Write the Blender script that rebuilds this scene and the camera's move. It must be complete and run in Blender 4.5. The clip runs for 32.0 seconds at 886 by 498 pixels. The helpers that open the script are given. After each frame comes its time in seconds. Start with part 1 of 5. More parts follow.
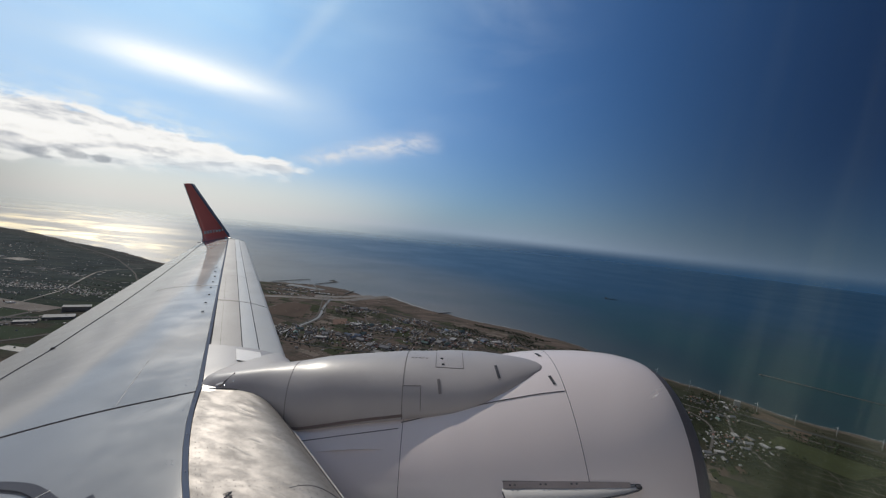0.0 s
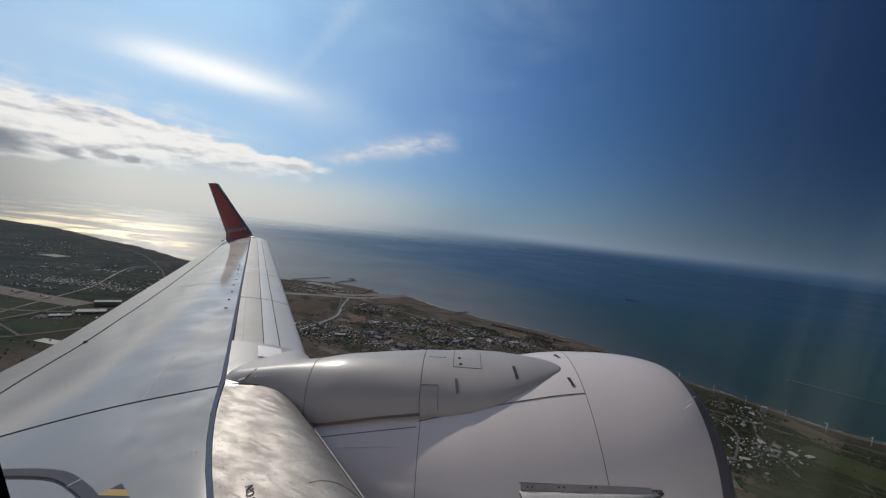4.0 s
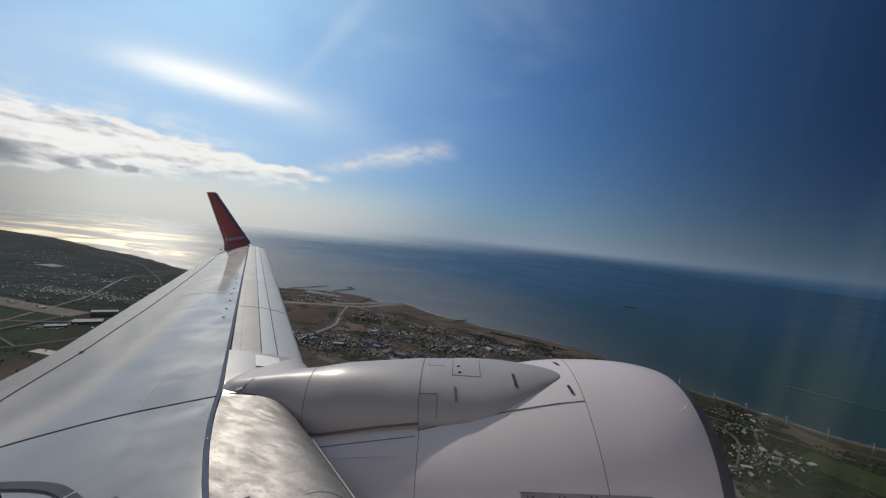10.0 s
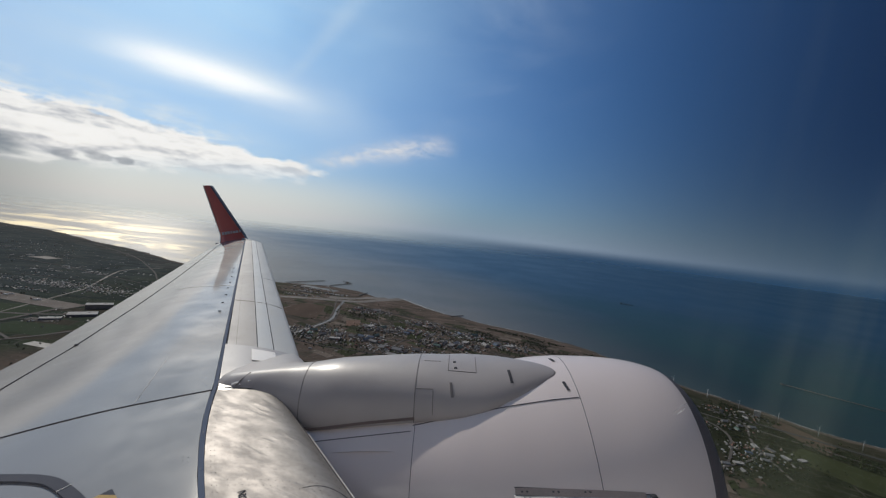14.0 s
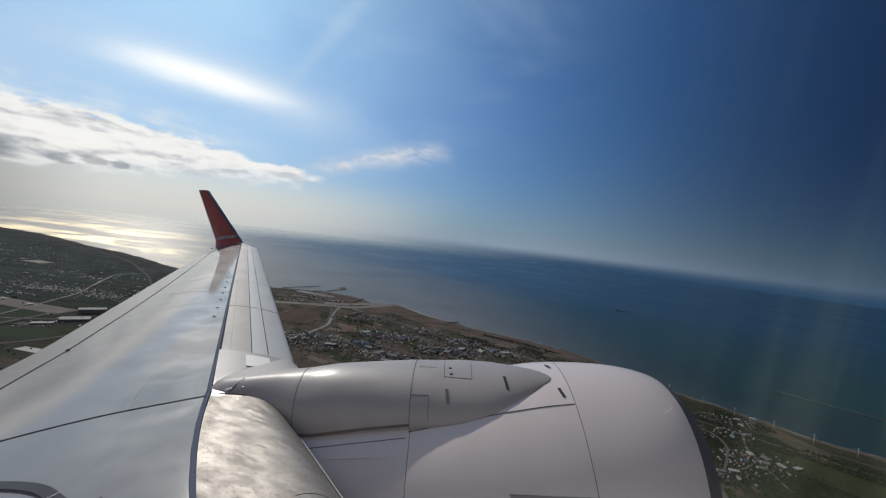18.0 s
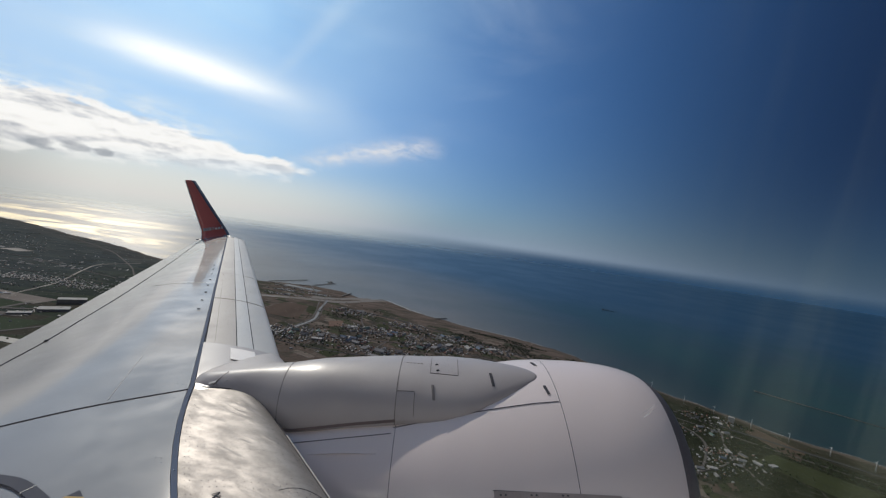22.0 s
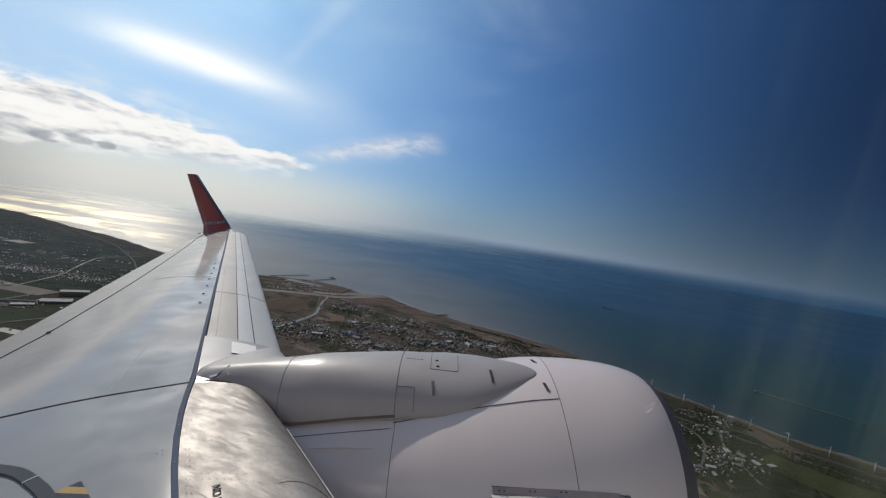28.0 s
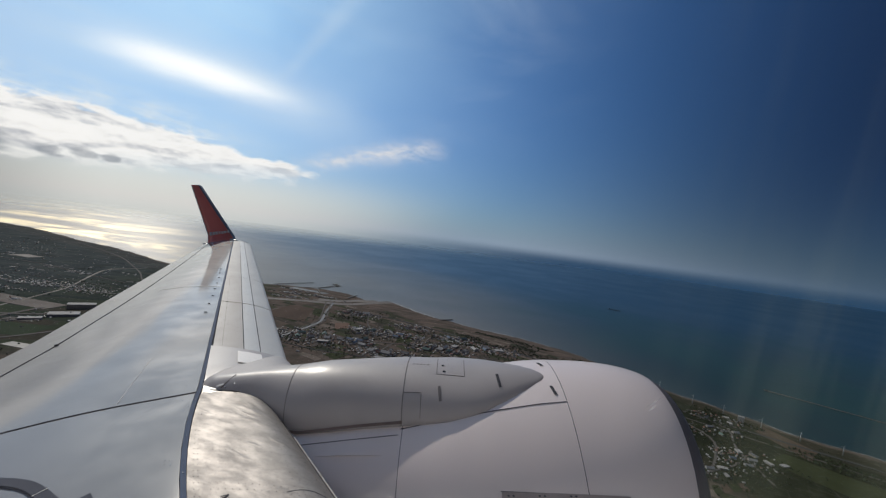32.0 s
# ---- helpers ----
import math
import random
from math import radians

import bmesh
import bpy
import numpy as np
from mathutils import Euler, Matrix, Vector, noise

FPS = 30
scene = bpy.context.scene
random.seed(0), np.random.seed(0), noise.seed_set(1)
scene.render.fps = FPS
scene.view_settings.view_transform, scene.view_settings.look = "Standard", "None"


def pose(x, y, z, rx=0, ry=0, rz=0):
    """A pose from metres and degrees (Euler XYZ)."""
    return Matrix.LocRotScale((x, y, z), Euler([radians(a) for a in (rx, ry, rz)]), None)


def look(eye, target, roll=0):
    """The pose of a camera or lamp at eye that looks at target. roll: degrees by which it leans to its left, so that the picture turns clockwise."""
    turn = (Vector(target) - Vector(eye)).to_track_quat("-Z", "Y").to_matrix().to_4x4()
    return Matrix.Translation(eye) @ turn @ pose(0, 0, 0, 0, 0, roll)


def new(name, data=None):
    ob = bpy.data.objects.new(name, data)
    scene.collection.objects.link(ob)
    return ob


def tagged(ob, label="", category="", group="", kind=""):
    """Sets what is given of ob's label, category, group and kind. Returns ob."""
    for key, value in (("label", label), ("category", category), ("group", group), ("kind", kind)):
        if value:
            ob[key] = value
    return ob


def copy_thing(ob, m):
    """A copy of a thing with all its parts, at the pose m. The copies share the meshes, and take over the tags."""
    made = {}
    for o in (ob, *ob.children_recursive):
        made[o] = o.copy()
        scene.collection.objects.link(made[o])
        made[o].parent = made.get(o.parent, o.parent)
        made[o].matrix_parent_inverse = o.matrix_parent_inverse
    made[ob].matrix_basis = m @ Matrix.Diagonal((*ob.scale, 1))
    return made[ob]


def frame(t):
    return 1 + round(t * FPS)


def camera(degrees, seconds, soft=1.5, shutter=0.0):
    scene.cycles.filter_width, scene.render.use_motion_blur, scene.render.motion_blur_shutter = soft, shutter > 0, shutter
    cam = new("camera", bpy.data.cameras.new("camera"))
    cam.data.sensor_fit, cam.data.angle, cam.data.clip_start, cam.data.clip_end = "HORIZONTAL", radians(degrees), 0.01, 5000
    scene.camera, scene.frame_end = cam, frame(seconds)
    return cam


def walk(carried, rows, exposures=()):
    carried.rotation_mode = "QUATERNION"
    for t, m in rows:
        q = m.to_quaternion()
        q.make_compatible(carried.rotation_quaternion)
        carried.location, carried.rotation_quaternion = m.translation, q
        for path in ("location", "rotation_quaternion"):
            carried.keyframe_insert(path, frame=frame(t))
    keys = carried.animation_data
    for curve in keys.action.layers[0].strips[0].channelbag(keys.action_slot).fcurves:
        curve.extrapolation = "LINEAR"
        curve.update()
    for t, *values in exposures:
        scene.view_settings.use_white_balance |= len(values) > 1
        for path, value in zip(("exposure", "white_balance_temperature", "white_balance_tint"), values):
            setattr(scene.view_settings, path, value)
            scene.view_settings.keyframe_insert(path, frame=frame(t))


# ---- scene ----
cam = camera(94.6, 32.0, soft=1.25)
# the airliner's attitude in the level world: height of the eye, nose-up and bank
EYE, BANK, NOSE = 120.0, -2.1, -7.15
AIR = pose(0, 0, EYE, BANK, NOSE, 0)
# seconds, then the eye in the airliner's own frame (x to the nose, y outboard, z up) and its turn in degrees
ROWS = [
    (0.0, 0.001, -0.001, -0.001, -0.30, 0.74, 0.83),
    (0.5, 0.002, -0.002, -0.001, 0.00, 0.78, 0.76),
    (1.0, 0.002, -0.002, -0.001, 0.56, 1.06, 0.78),
    (1.5, 0.003, -0.002, -0.002, 0.71, 1.15, 0.76),
    (2.0, 0.002, -0.002, -0.002, 0.88, 1.09, 0.87),
    (2.5, 0.001, -0.001, -0.000, 0.36, 0.78, 1.17),
    (3.0, 0.001, -0.000, -0.000, -0.15, 0.72, 1.23),
    (3.5, -0.000, 0.000, 0.001, -0.22, 0.45, 1.80),
    (4.0, -0.001, 0.001, 0.000, -0.37, 0.43, 3.35),
    (4.5, -0.001, 0.002, 0.000, -0.45, 0.23, 4.14),
    (6.5, -0.002, 0.002, 0.001, 0.13, 0.20, 3.80),
    (7.0, -0.002, 0.001, 0.001, -0.05, 0.20, 3.63),
    (7.5, -0.001, 0.001, -0.000, -0.18, 0.30, 3.54),
    (8.0, -0.000, 0.001, 0.000, -0.16, 0.42, 3.42),
    (8.5, 0.001, -0.000, -0.001, 0.10, 0.68, 3.39),
    (9.0, 0.000, -0.001, 0.000, 0.84, 0.70, 3.36),
    (9.5, -0.000, -0.000, 0.001, 1.27, 0.75, 3.24),
    (10.0, 0.000, -0.000, -0.001, 0.73, 0.71, 3.13),
    (10.5, -0.002, 0.000, 0.001, 0.36, 0.60, 3.07),
    (11.0, -0.001, 0.001, -0.000, 0.18, 0.66, 3.18),
    (11.5, 0.001, -0.000, -0.001, -0.08, 0.80, 3.27),
    (12.0, -0.001, 0.000, 0.001, 0.17, 0.49, 3.25),
    (12.5, -0.001, 0.000, 0.000, 0.31, 0.33, 3.24),
    (13.0, 0.000, -0.000, 0.000, -0.00, 0.00, 3.00),
    (13.5, 0.001, -0.000, -0.001, 0.21, 0.31, 2.89),
    (14.0, -0.001, 0.000, 0.001, 0.12, 0.20, 2.71),
    (14.5, -0.001, 0.000, 0.001, 0.16, 0.18, 2.79),
    (16.5, 0.001, -0.001, -0.001, 0.42, 0.51, 2.74),
    (17.0, 0.000, -0.000, 0.000, 0.48, 0.46, 2.88),
    (17.5, 0.001, -0.001, -0.001, 0.82, 0.38, 2.71),
    (18.0, 0.001, -0.001, -0.001, 0.96, -0.08, 2.21),
    (18.5, 0.001, -0.001, 0.000, 0.68, -0.86, 1.61),
    (19.0, 0.001, -0.001, -0.001, -0.01, -1.25, 1.23),
    (19.5, 0.002, -0.001, -0.001, -0.35, -1.11, 1.01),
    (20.0, 0.002, -0.002, -0.001, -0.11, -0.88, 0.99),
    (20.5, 0.002, -0.002, -0.000, 0.53, -0.64, 1.02),
    (21.0, 0.003, -0.003, -0.001, 1.14, -0.63, 1.02),
    (21.5, 0.001, -0.002, -0.000, 0.97, -0.72, 0.97),
    (22.0, 0.001, -0.002, 0.001, 0.47, -1.26, 0.67),
    (22.5, 0.002, -0.002, 0.001, 0.46, -1.22, -0.12),
    (23.0, 0.003, -0.003, -0.001, -0.01, -1.42, -0.63),
    (23.5, 0.003, -0.002, 0.000, -0.89, -1.52, -0.42),
    (24.0, 0.002, -0.002, 0.001, -1.27, -1.61, -0.28),
    (24.5, 0.001, -0.001, 0.001, -0.75, -1.46, -0.29),
    (25.0, 0.002, -0.002, 0.000, -0.20, -1.57, -0.19),
    (25.5, 0.000, -0.001, 0.001, -0.67, -1.91, 0.44),
    (27.5, 0.001, -0.001, 0.001, -0.00, -1.81, 1.01),
    (28.0, 0.001, -0.001, -0.000, -0.03, -1.87, 0.86),
    (28.5, 0.002, -0.003, -0.001, -0.14, -1.58, 0.57),
    (29.0, 0.001, -0.001, -0.001, -0.64, -1.42, 0.68),
    (29.5, 0.000, -0.000, 0.000, -1.52, -1.62, 0.84),
    (30.0, 0.002, -0.001, -0.002, -1.59, -0.89, 1.05),
    (30.5, 0.001, -0.000, -0.001, -1.67, -0.83, 1.18),
    (31.0, 0.002, -0.001, -0.001, -1.24, -0.86, 1.23),
    (31.5, 0.002, -0.002, -0.001, -0.14, -0.56, 1.17),
    (32.0, 0.002, -0.002, -0.001, 0.63, -0.59, 1.37),
]
walk(cam, [(t, AIR @ pose(x, y, z, rx, ry, rz) @ pose(0, 0, 0, 90)) for t, x, y, z, rx, ry, rz in ROWS], exposures=((0.0, -0.14), (4.0, -0.27), (9.0, -0.24), (17.0, -0.22), (25.0, -0.10), (28.0, -0.14), (30.0, -0.09), (32.0, -0.20)))

# ---- world, sun ----
SUN_AZ, SUN_EL = -38.8, 33.7          # degrees clockwise from +y, above the horizon
a, e = radians(SUN_AZ), radians(SUN_EL)
SUN_DIR = Vector((math.sin(a) * math.cos(e), math.cos(a) * math.cos(e), math.sin(e)))
sun = new("sun", bpy.data.lights.new("sun", "SUN"))
sun.data.energy, sun.data.angle, sun.data.color = 3.0, radians(0.6), (1.0, 0.925, 0.81)
sun.matrix_world = look((0, 0, 500), Vector((0, 0, 500)) - SUN_DIR)


class Nodes:
    """Short hand for a node tree."""

    def __init__(self, tree):
        self.tree = tree
        tree.nodes.clear()

    def add(self, kind, inputs=None, **values):
        n = self.tree.nodes.new(kind)
        for k, v in values.items():
            setattr(n, k, v)
        for k, v in (inputs or {}).items():
            self.set(n.inputs[k], v)
        return n

    def set(self, socket, v):
        if isinstance(v, bpy.types.NodeSocket):
            self.tree.links.new(v, socket)
        elif isinstance(v, bpy.types.Node):
            self.tree.links.new(v.outputs[0], socket)
        else:
            socket.default_value = v

    def math(self, op, x, y=0.0, z=0.0, clamp=False):
        return self.add("ShaderNodeMath", {0: x, 1: y, 2: z}, operation=op, use_clamp=clamp).outputs[0]

    def ramp(self, x, lo, hi, out_lo=0.0, out_hi=1.0):
        return self.add("ShaderNodeMapRange", {0: x, 1: lo, 2: hi, 3: out_lo, 4: out_hi}, interpolation_type="SMOOTHSTEP").outputs[0]

    def mix(self, f, x, y, blend="MIX"):
        n = self.add("ShaderNodeMix", data_type="RGBA", blend_type=blend)
        self.set(n.inputs[0], f), self.set(n.inputs[6], x), self.set(n.inputs[7], y)
        return n.outputs[2]

    def noise(self, vec, scale, detail=4.0, rough=0.55, distort=0.0):
        return self.add("ShaderNodeTexNoise", {"Vector": vec, "Scale": scale, "Detail": detail, "Roughness": rough, "Distortion": distort}).outputs[0]

    def scaled(self, vec, s, loc=(0, 0, 0), rot=(0, 0, 0)):
        return self.add("ShaderNodeMapping", {"Vector": vec, "Scale": s, "Location": loc, "Rotation": rot}).outputs[0]


def rgb(r, g, b):
    return (r, g, b, 1.0)


world = bpy.data.worlds.new("sky")
scene.world = world
world.use_nodes = True
N = Nodes(world.node_tree)
coord = N.add("ShaderNodeTexCoord").outputs["Generated"]
xyz = N.add("ShaderNodeSeparateXYZ", {0: coord})
dx, dy, dz = xyz.outputs
az = N.math("MULTIPLY", N.math("ARCTAN2", dx, dy), 57.2958)          # degrees, 0 ahead, positive to the nose
el = N.math("MULTIPLY", N.math("ARCSINE", dz), 57.2958)
sky = N.add("ShaderNodeTexSky", sky_type="NISHITA", sun_disc=False, sun_elevation=radians(SUN_EL), sun_rotation=radians(SUN_AZ), altitude=500.0, air_density=1.0, dust_density=1.2, ozone_density=2.5)
toward = N.add("ShaderNodeVectorMath", {0: coord, 1: tuple(SUN_DIR)}, operation="DOT_PRODUCT").outputs["Value"]
# clear deep air away from the sun, a thin bright veil round it
sky_col = N.mix(1.0, sky.outputs[0], rgb(0.0265, 0.0555, 0.0855), "MULTIPLY")
deep = [N.ramp(toward, 0.17, 0.955, k, 1.0) for k in (0.085, 0.148, 0.208)]
sky_col = N.mix(1.0, sky_col, N.add("ShaderNodeCombineColor", dict(enumerate(deep))).outputs[0], "MULTIPLY")
glow = N.math("POWER", N.math("MAXIMUM", toward, 0.0), 9.0)
veil = N.noise(N.scaled(coord, (2.0, 2.0, 5.0)), 1.0, 5.0, 0.55, 0.8)
sky_col = N.mix(N.math("MULTIPLY", glow, N.ramp(veil, 0.2, 0.8, 0.45, 0.9)), sky_col, rgb(0.58, 0.86, 1.10))
# haze low over the sea
lit = N.math("POWER", N.math("MAXIMUM", N.math("MULTIPLY_ADD", toward, 0.5, 0.5), 0.0), 3.2)
haze = N.math("POWER", 2.718, N.math("MULTIPLY", N.math("ABSOLUTE", el), N.ramp(lit, 0.10, 0.60, -0.26, -0.17)))
haze_far = N.mix(N.ramp(lit, 0.05, 0.50), rgb(0.056, 0.106, 0.180), rgb(0.30, 0.385, 0.50))
haze_col = N.mix(N.ramp(lit, 0.50, 0.95), haze_far, rgb(0.93, 0.87, 0.83))
sky_col = N.mix(N.math("MULTIPLY", haze, 0.88), sky_col, haze_col)
glare = N.math("MULTIPLY", N.ramp(el, 7.0, 1.5), N.ramp(lit, 0.55, 0.92))
sky_col = N.mix(N.math("MULTIPLY", glare, 0.8), sky_col, rgb(0.91, 0.86, 0.77))
aside = N.ramp(az, -58.0, -40.0, 0.45, 1.0)
sky_col = N.mix(N.ramp(el, 9.0, 3.0), sky_col, N.mix(1.0, sky_col, N.add("ShaderNodeCombineColor", {0: aside, 1: aside, 2: aside}).outputs[0], "MULTIPLY"))
# the far sea's blue painted into the sky just above its edge
rim = N.math("MULTIPLY", N.ramp(el, 0.35, -1.3), N.ramp(lit, 0.72, 0.35))
sky_col = N.mix(N.math("MULTIPLY", rim, 0.9), sky_col, rgb(0.016, 0.060, 0.135))
# a bank of cumulus seen edge on, thinning towards the nose
flat = N.add("ShaderNodeCombineXYZ", {0: az, 1: el, 2: 0.0}).outputs[0]


def cumulus(da, de):
    """Cloud density round zero, broad and fine, shifted by degrees."""
    v = N.scaled(flat, (1.0, 1.0, 1.0), loc=(da, de, 0))
    bend = N.scaled(N.add("ShaderNodeTexNoise", {"Vector": N.scaled(v, (0.10, 0.25, 1.0)), "Scale": 1.0, "Detail": 3.0}).outputs["Color"], (3.0, 1.2, 0.0))
    v = N.add("ShaderNodeVectorMath", {0: v, 1: bend}, operation="ADD").outputs[0]
    p = N.noise(N.scaled(v, (0.13, 0.46, 1.0), loc=(2.1, 0.7, 0)), 1.0, 4.0, 0.5)
    q = N.noise(N.scaled(v, (0.40, 0.95, 1.0)), 1.0, 11.0, 0.62)
    return N.math("SUBTRACT", p, 0.5), N.math("SUBTRACT", q, 0.5)


broad, small = cumulus(0.0, 0.0)
broad_up, small_up = cumulus(0.15, 0.75)
lumps = N.math("ADD", N.math("MULTIPLY", broad, 0.95), N.math("MULTIPLY", small, 0.70))
above = N.math("ADD", N.math("MULTIPLY", broad_up, 0.95), N.math("MULTIPLY", small_up, 0.70))
low = N.ramp(az, -70.0, -15.0, 0.4, 4.6)
high = N.ramp(az, -44.0, -16.0, 8.9, 6.3)
rise = N.math("SUBTRACT", el, low)
band = N.math("MULTIPLY", N.ramp(rise, -1.6, 1.6), N.ramp(N.math("SUBTRACT", high, el), -1.5, 1.9))
band = N.math("MULTIPLY", band, N.ramp(az, -14.0, -24.0))
cloud = N.math("MULTIPLY", N.ramp(N.math("ADD", N.math("MULTIPLY", band, 0.60), lumps), 0.20, 0.46), N.ramp(band, 0.0, 0.35))
base = N.ramp(rise, 4.2, 0.5)
lee = N.math("ADD", N.math("SUBTRACT", broad_up, broad), N.math("MULTIPLY", N.math("SUBTRACT", small_up, small), 0.32))
shade = N.ramp(N.math("ADD", lee, N.math("MULTIPLY", base, 0.05)), -0.04, 0.22)
thick = N.ramp(lumps, -0.02, 0.30)
grey = N.math("MULTIPLY", N.math("MAXIMUM", shade, N.math("MULTIPLY", thick, 0.40)), N.ramp(az, -12.0, -50.0, 0.50, 0.88))
dark_az = N.math("DIVIDE", N.math("ADD", az, 54.0), 6.0)
dark_el = N.math("DIVIDE", N.math("SUBTRACT", el, 3.5), 1.25)
slab = N.math("ADD", N.math("MULTIPLY", dark_az, dark_az), N.math("MULTIPLY", dark_el, dark_el))
slab = N.ramp(N.math("SUBTRACT", slab, N.math("MULTIPLY", lumps, 3.0)), 1.5, 0.1)
cloud_col = N.mix(grey, rgb(1.10, 1.08, 1.04), rgb(0.42, 0.44, 0.49))
cloud_col = N.mix(N.math("MULTIPLY", slab, 0.85), cloud_col, rgb(0.17, 0.21, 0.26))
cloud = N.math("MAXIMUM", N.math("MULTIPLY", cloud, N.ramp(rise, -0.8, 2.4, 0.25, 0.95)), N.math("MULTIPLY", slab, 0.8))
sky_col = N.mix(cloud, sky_col, cloud_col)
# thin bright edge of vapour over the bank
over = N.math("DIVIDE", N.math("SUBTRACT", el, N.math("ADD", high, 0.7)), 1.5)
over = N.math("MULTIPLY", N.math("POWER", 2.718, N.math("MULTIPLY", N.math("MULTIPLY", over, over), -1.0)), N.ramp(az, -22.0, -34.0))
sky_col = N.mix(N.math("MULTIPLY", over, N.math("MULTIPLY", N.ramp(lumps, -0.2, 0.25, 0.15, 0.75), N.math("SUBTRACT", 1.0, cloud))), sky_col, rgb(0.86, 0.93, 0.97))
# small dark scraps of cloud under the bank
for a0, e0, w0 in ((-45.6, 3.4, 1.2), (-43.3, 3.7, 1.3), (-41.0, 3.7, 0.8)):
    u = N.math("DIVIDE", N.math("SUBTRACT", az, a0), w0)
    v = N.math("DIVIDE", N.math("SUBTRACT", el, e0), 0.62)
    scrap = N.math("SUBTRACT", N.math("ADD", N.math("MULTIPLY", u, u), N.math("MULTIPLY", v, v)), N.math("MULTIPLY", above, 4.5))
    sky_col = N.mix(N.ramp(scrap, 1.3, 0.1, 0.0, 0.62), sky_col, rgb(0.27, 0.30, 0.35))
# a thin torn veil past the bank's end
veil_mid = N.ramp(az, -25.0, -3.0, 6.9, 11.6)
vo = N.math("DIVIDE", N.math("SUBTRACT", el, veil_mid), N.ramp(az, -22.0, -8.0, 1.0, 1.3))
vb = N.math("POWER", 2.718, N.math("MULTIPLY", N.math("MULTIPLY", vo, vo), -1.0))
vb = N.math("MULTIPLY", vb, N.math("MULTIPLY", N.ramp(az, -24.0, -17.0), N.ramp(az, -1.0, -8.0)))
tear = N.noise(N.scaled(flat, (0.20, 0.46, 1.0), loc=(1.3, 0.4, 0), rot=(0, 0, 0.30)), 1.0, 10.0, 0.60, 0.4)
sky_col = N.mix(N.math("MULTIPLY", vb, N.ramp(tear, 0.32, 0.66, 0.15, 0.95)), sky_col, rgb(0.86, 0.85, 0.86))
# one long bright streak of high cloud, its ends drawn out thin
off = N.math("ADD", az, 35.0)
streak_mid = N.math("SUBTRACT", 15.3, N.math("DIVIDE", N.math("MULTIPLY", off, off), 150.0))
wisp = N.noise(N.scaled(flat, (0.05, 0.24, 1.0), rot=(0, 0, 0.06)), 1.0, 8.0, 0.55, 0.3)
so = N.math("DIVIDE", N.math("ADD", N.math("SUBTRACT", el, streak_mid), N.math("MULTIPLY", N.math("SUBTRACT", wisp, 0.5), 2.2)), 1.35)
so_wide = N.math("DIVIDE", N.math("SUBTRACT", el, streak_mid), 3.3)
streak = N.math("MULTIPLY", N.math("POWER", 2.718, N.math("MULTIPLY", N.math("MULTIPLY", so, so), -1.0)), N.math("MULTIPLY", N.ramp(az, -19.0, -33.0), N.ramp(az, -46.0, -37.5, 0.0, 1.0)))
wide = N.math("MULTIPLY", N.math("POWER", 2.718, N.math("MULTIPLY", N.math("MULTIPLY", so_wide, so_wide), -1.0)), N.math("MULTIPLY", N.ramp(az, -8.0, -30.0), N.ramp(az, -62.0, -40.0, 0.3, 1.0)))
sky_col = N.mix(N.math("MULTIPLY", wide, N.ramp(wisp, 0.3, 0.7, 0.22, 0.62)), sky_col, rgb(0.78, 0.90, 1.0))
sky_col = N.mix(N.math("MULTIPLY", streak, N.ramp(wisp, 0.25, 0.6, 0.55, 1.0)), sky_col, rgb(1.25, 1.27, 1.27))
# an old trail, spread thin, rising from the streak
trail_az = N.math("MULTIPLY_ADD", el, 0.69, -36.5)
ta = N.math("DIVIDE", N.math("SUBTRACT", az, trail_az), N.ramp(el, 15.0, 26.0, 0.7, 1.4))
trail = N.math("POWER", 2.718, N.math("MULTIPLY", N.math("MULTIPLY", ta, ta), -1.0))
trail = N.math("MULTIPLY", trail, N.math("MULTIPLY", N.ramp(el, 15.5, 18.5), N.ramp(wisp, 0.2, 0.6, 0.35, 1.0)))
sky_col = N.mix(N.math("MULTIPLY", trail, 0.20), sky_col, rgb(0.80, 0.92, 1.0))
# broad faint cirrus above, fading away from the sun
cir = N.ramp(N.noise(N.scaled(flat, (0.03, 0.10, 1.0), rot=(0, 0, 0.5)), 1.0, 8.0, 0.6, 0.6), 0.42, 0.72)
sky_col = N.mix(N.math("MULTIPLY", N.math("MULTIPLY", cir, N.ramp(el, 9.0, 16.0)), N.math("MULTIPLY", N.ramp(toward, 0.6, 0.9), 0.16)), sky_col, rgb(0.80, 0.92, 1.0))
back = N.add("ShaderNodeBackground", {0: sky_col, 1: 1.0})
N.add("ShaderNodeOutputWorld", {0: back})


# ---- materials ----
def material(name, build):
    m = bpy.data.materials.new(name)
    m.use_nodes = True
    n = Nodes(m.node_tree)
    p = n.add("ShaderNodeBsdfPrincipled")
    n.add("ShaderNodeOutputMaterial", {0: p})
    build(n, p, n.add("ShaderNodeTexCoord").outputs["Object"])
    return m


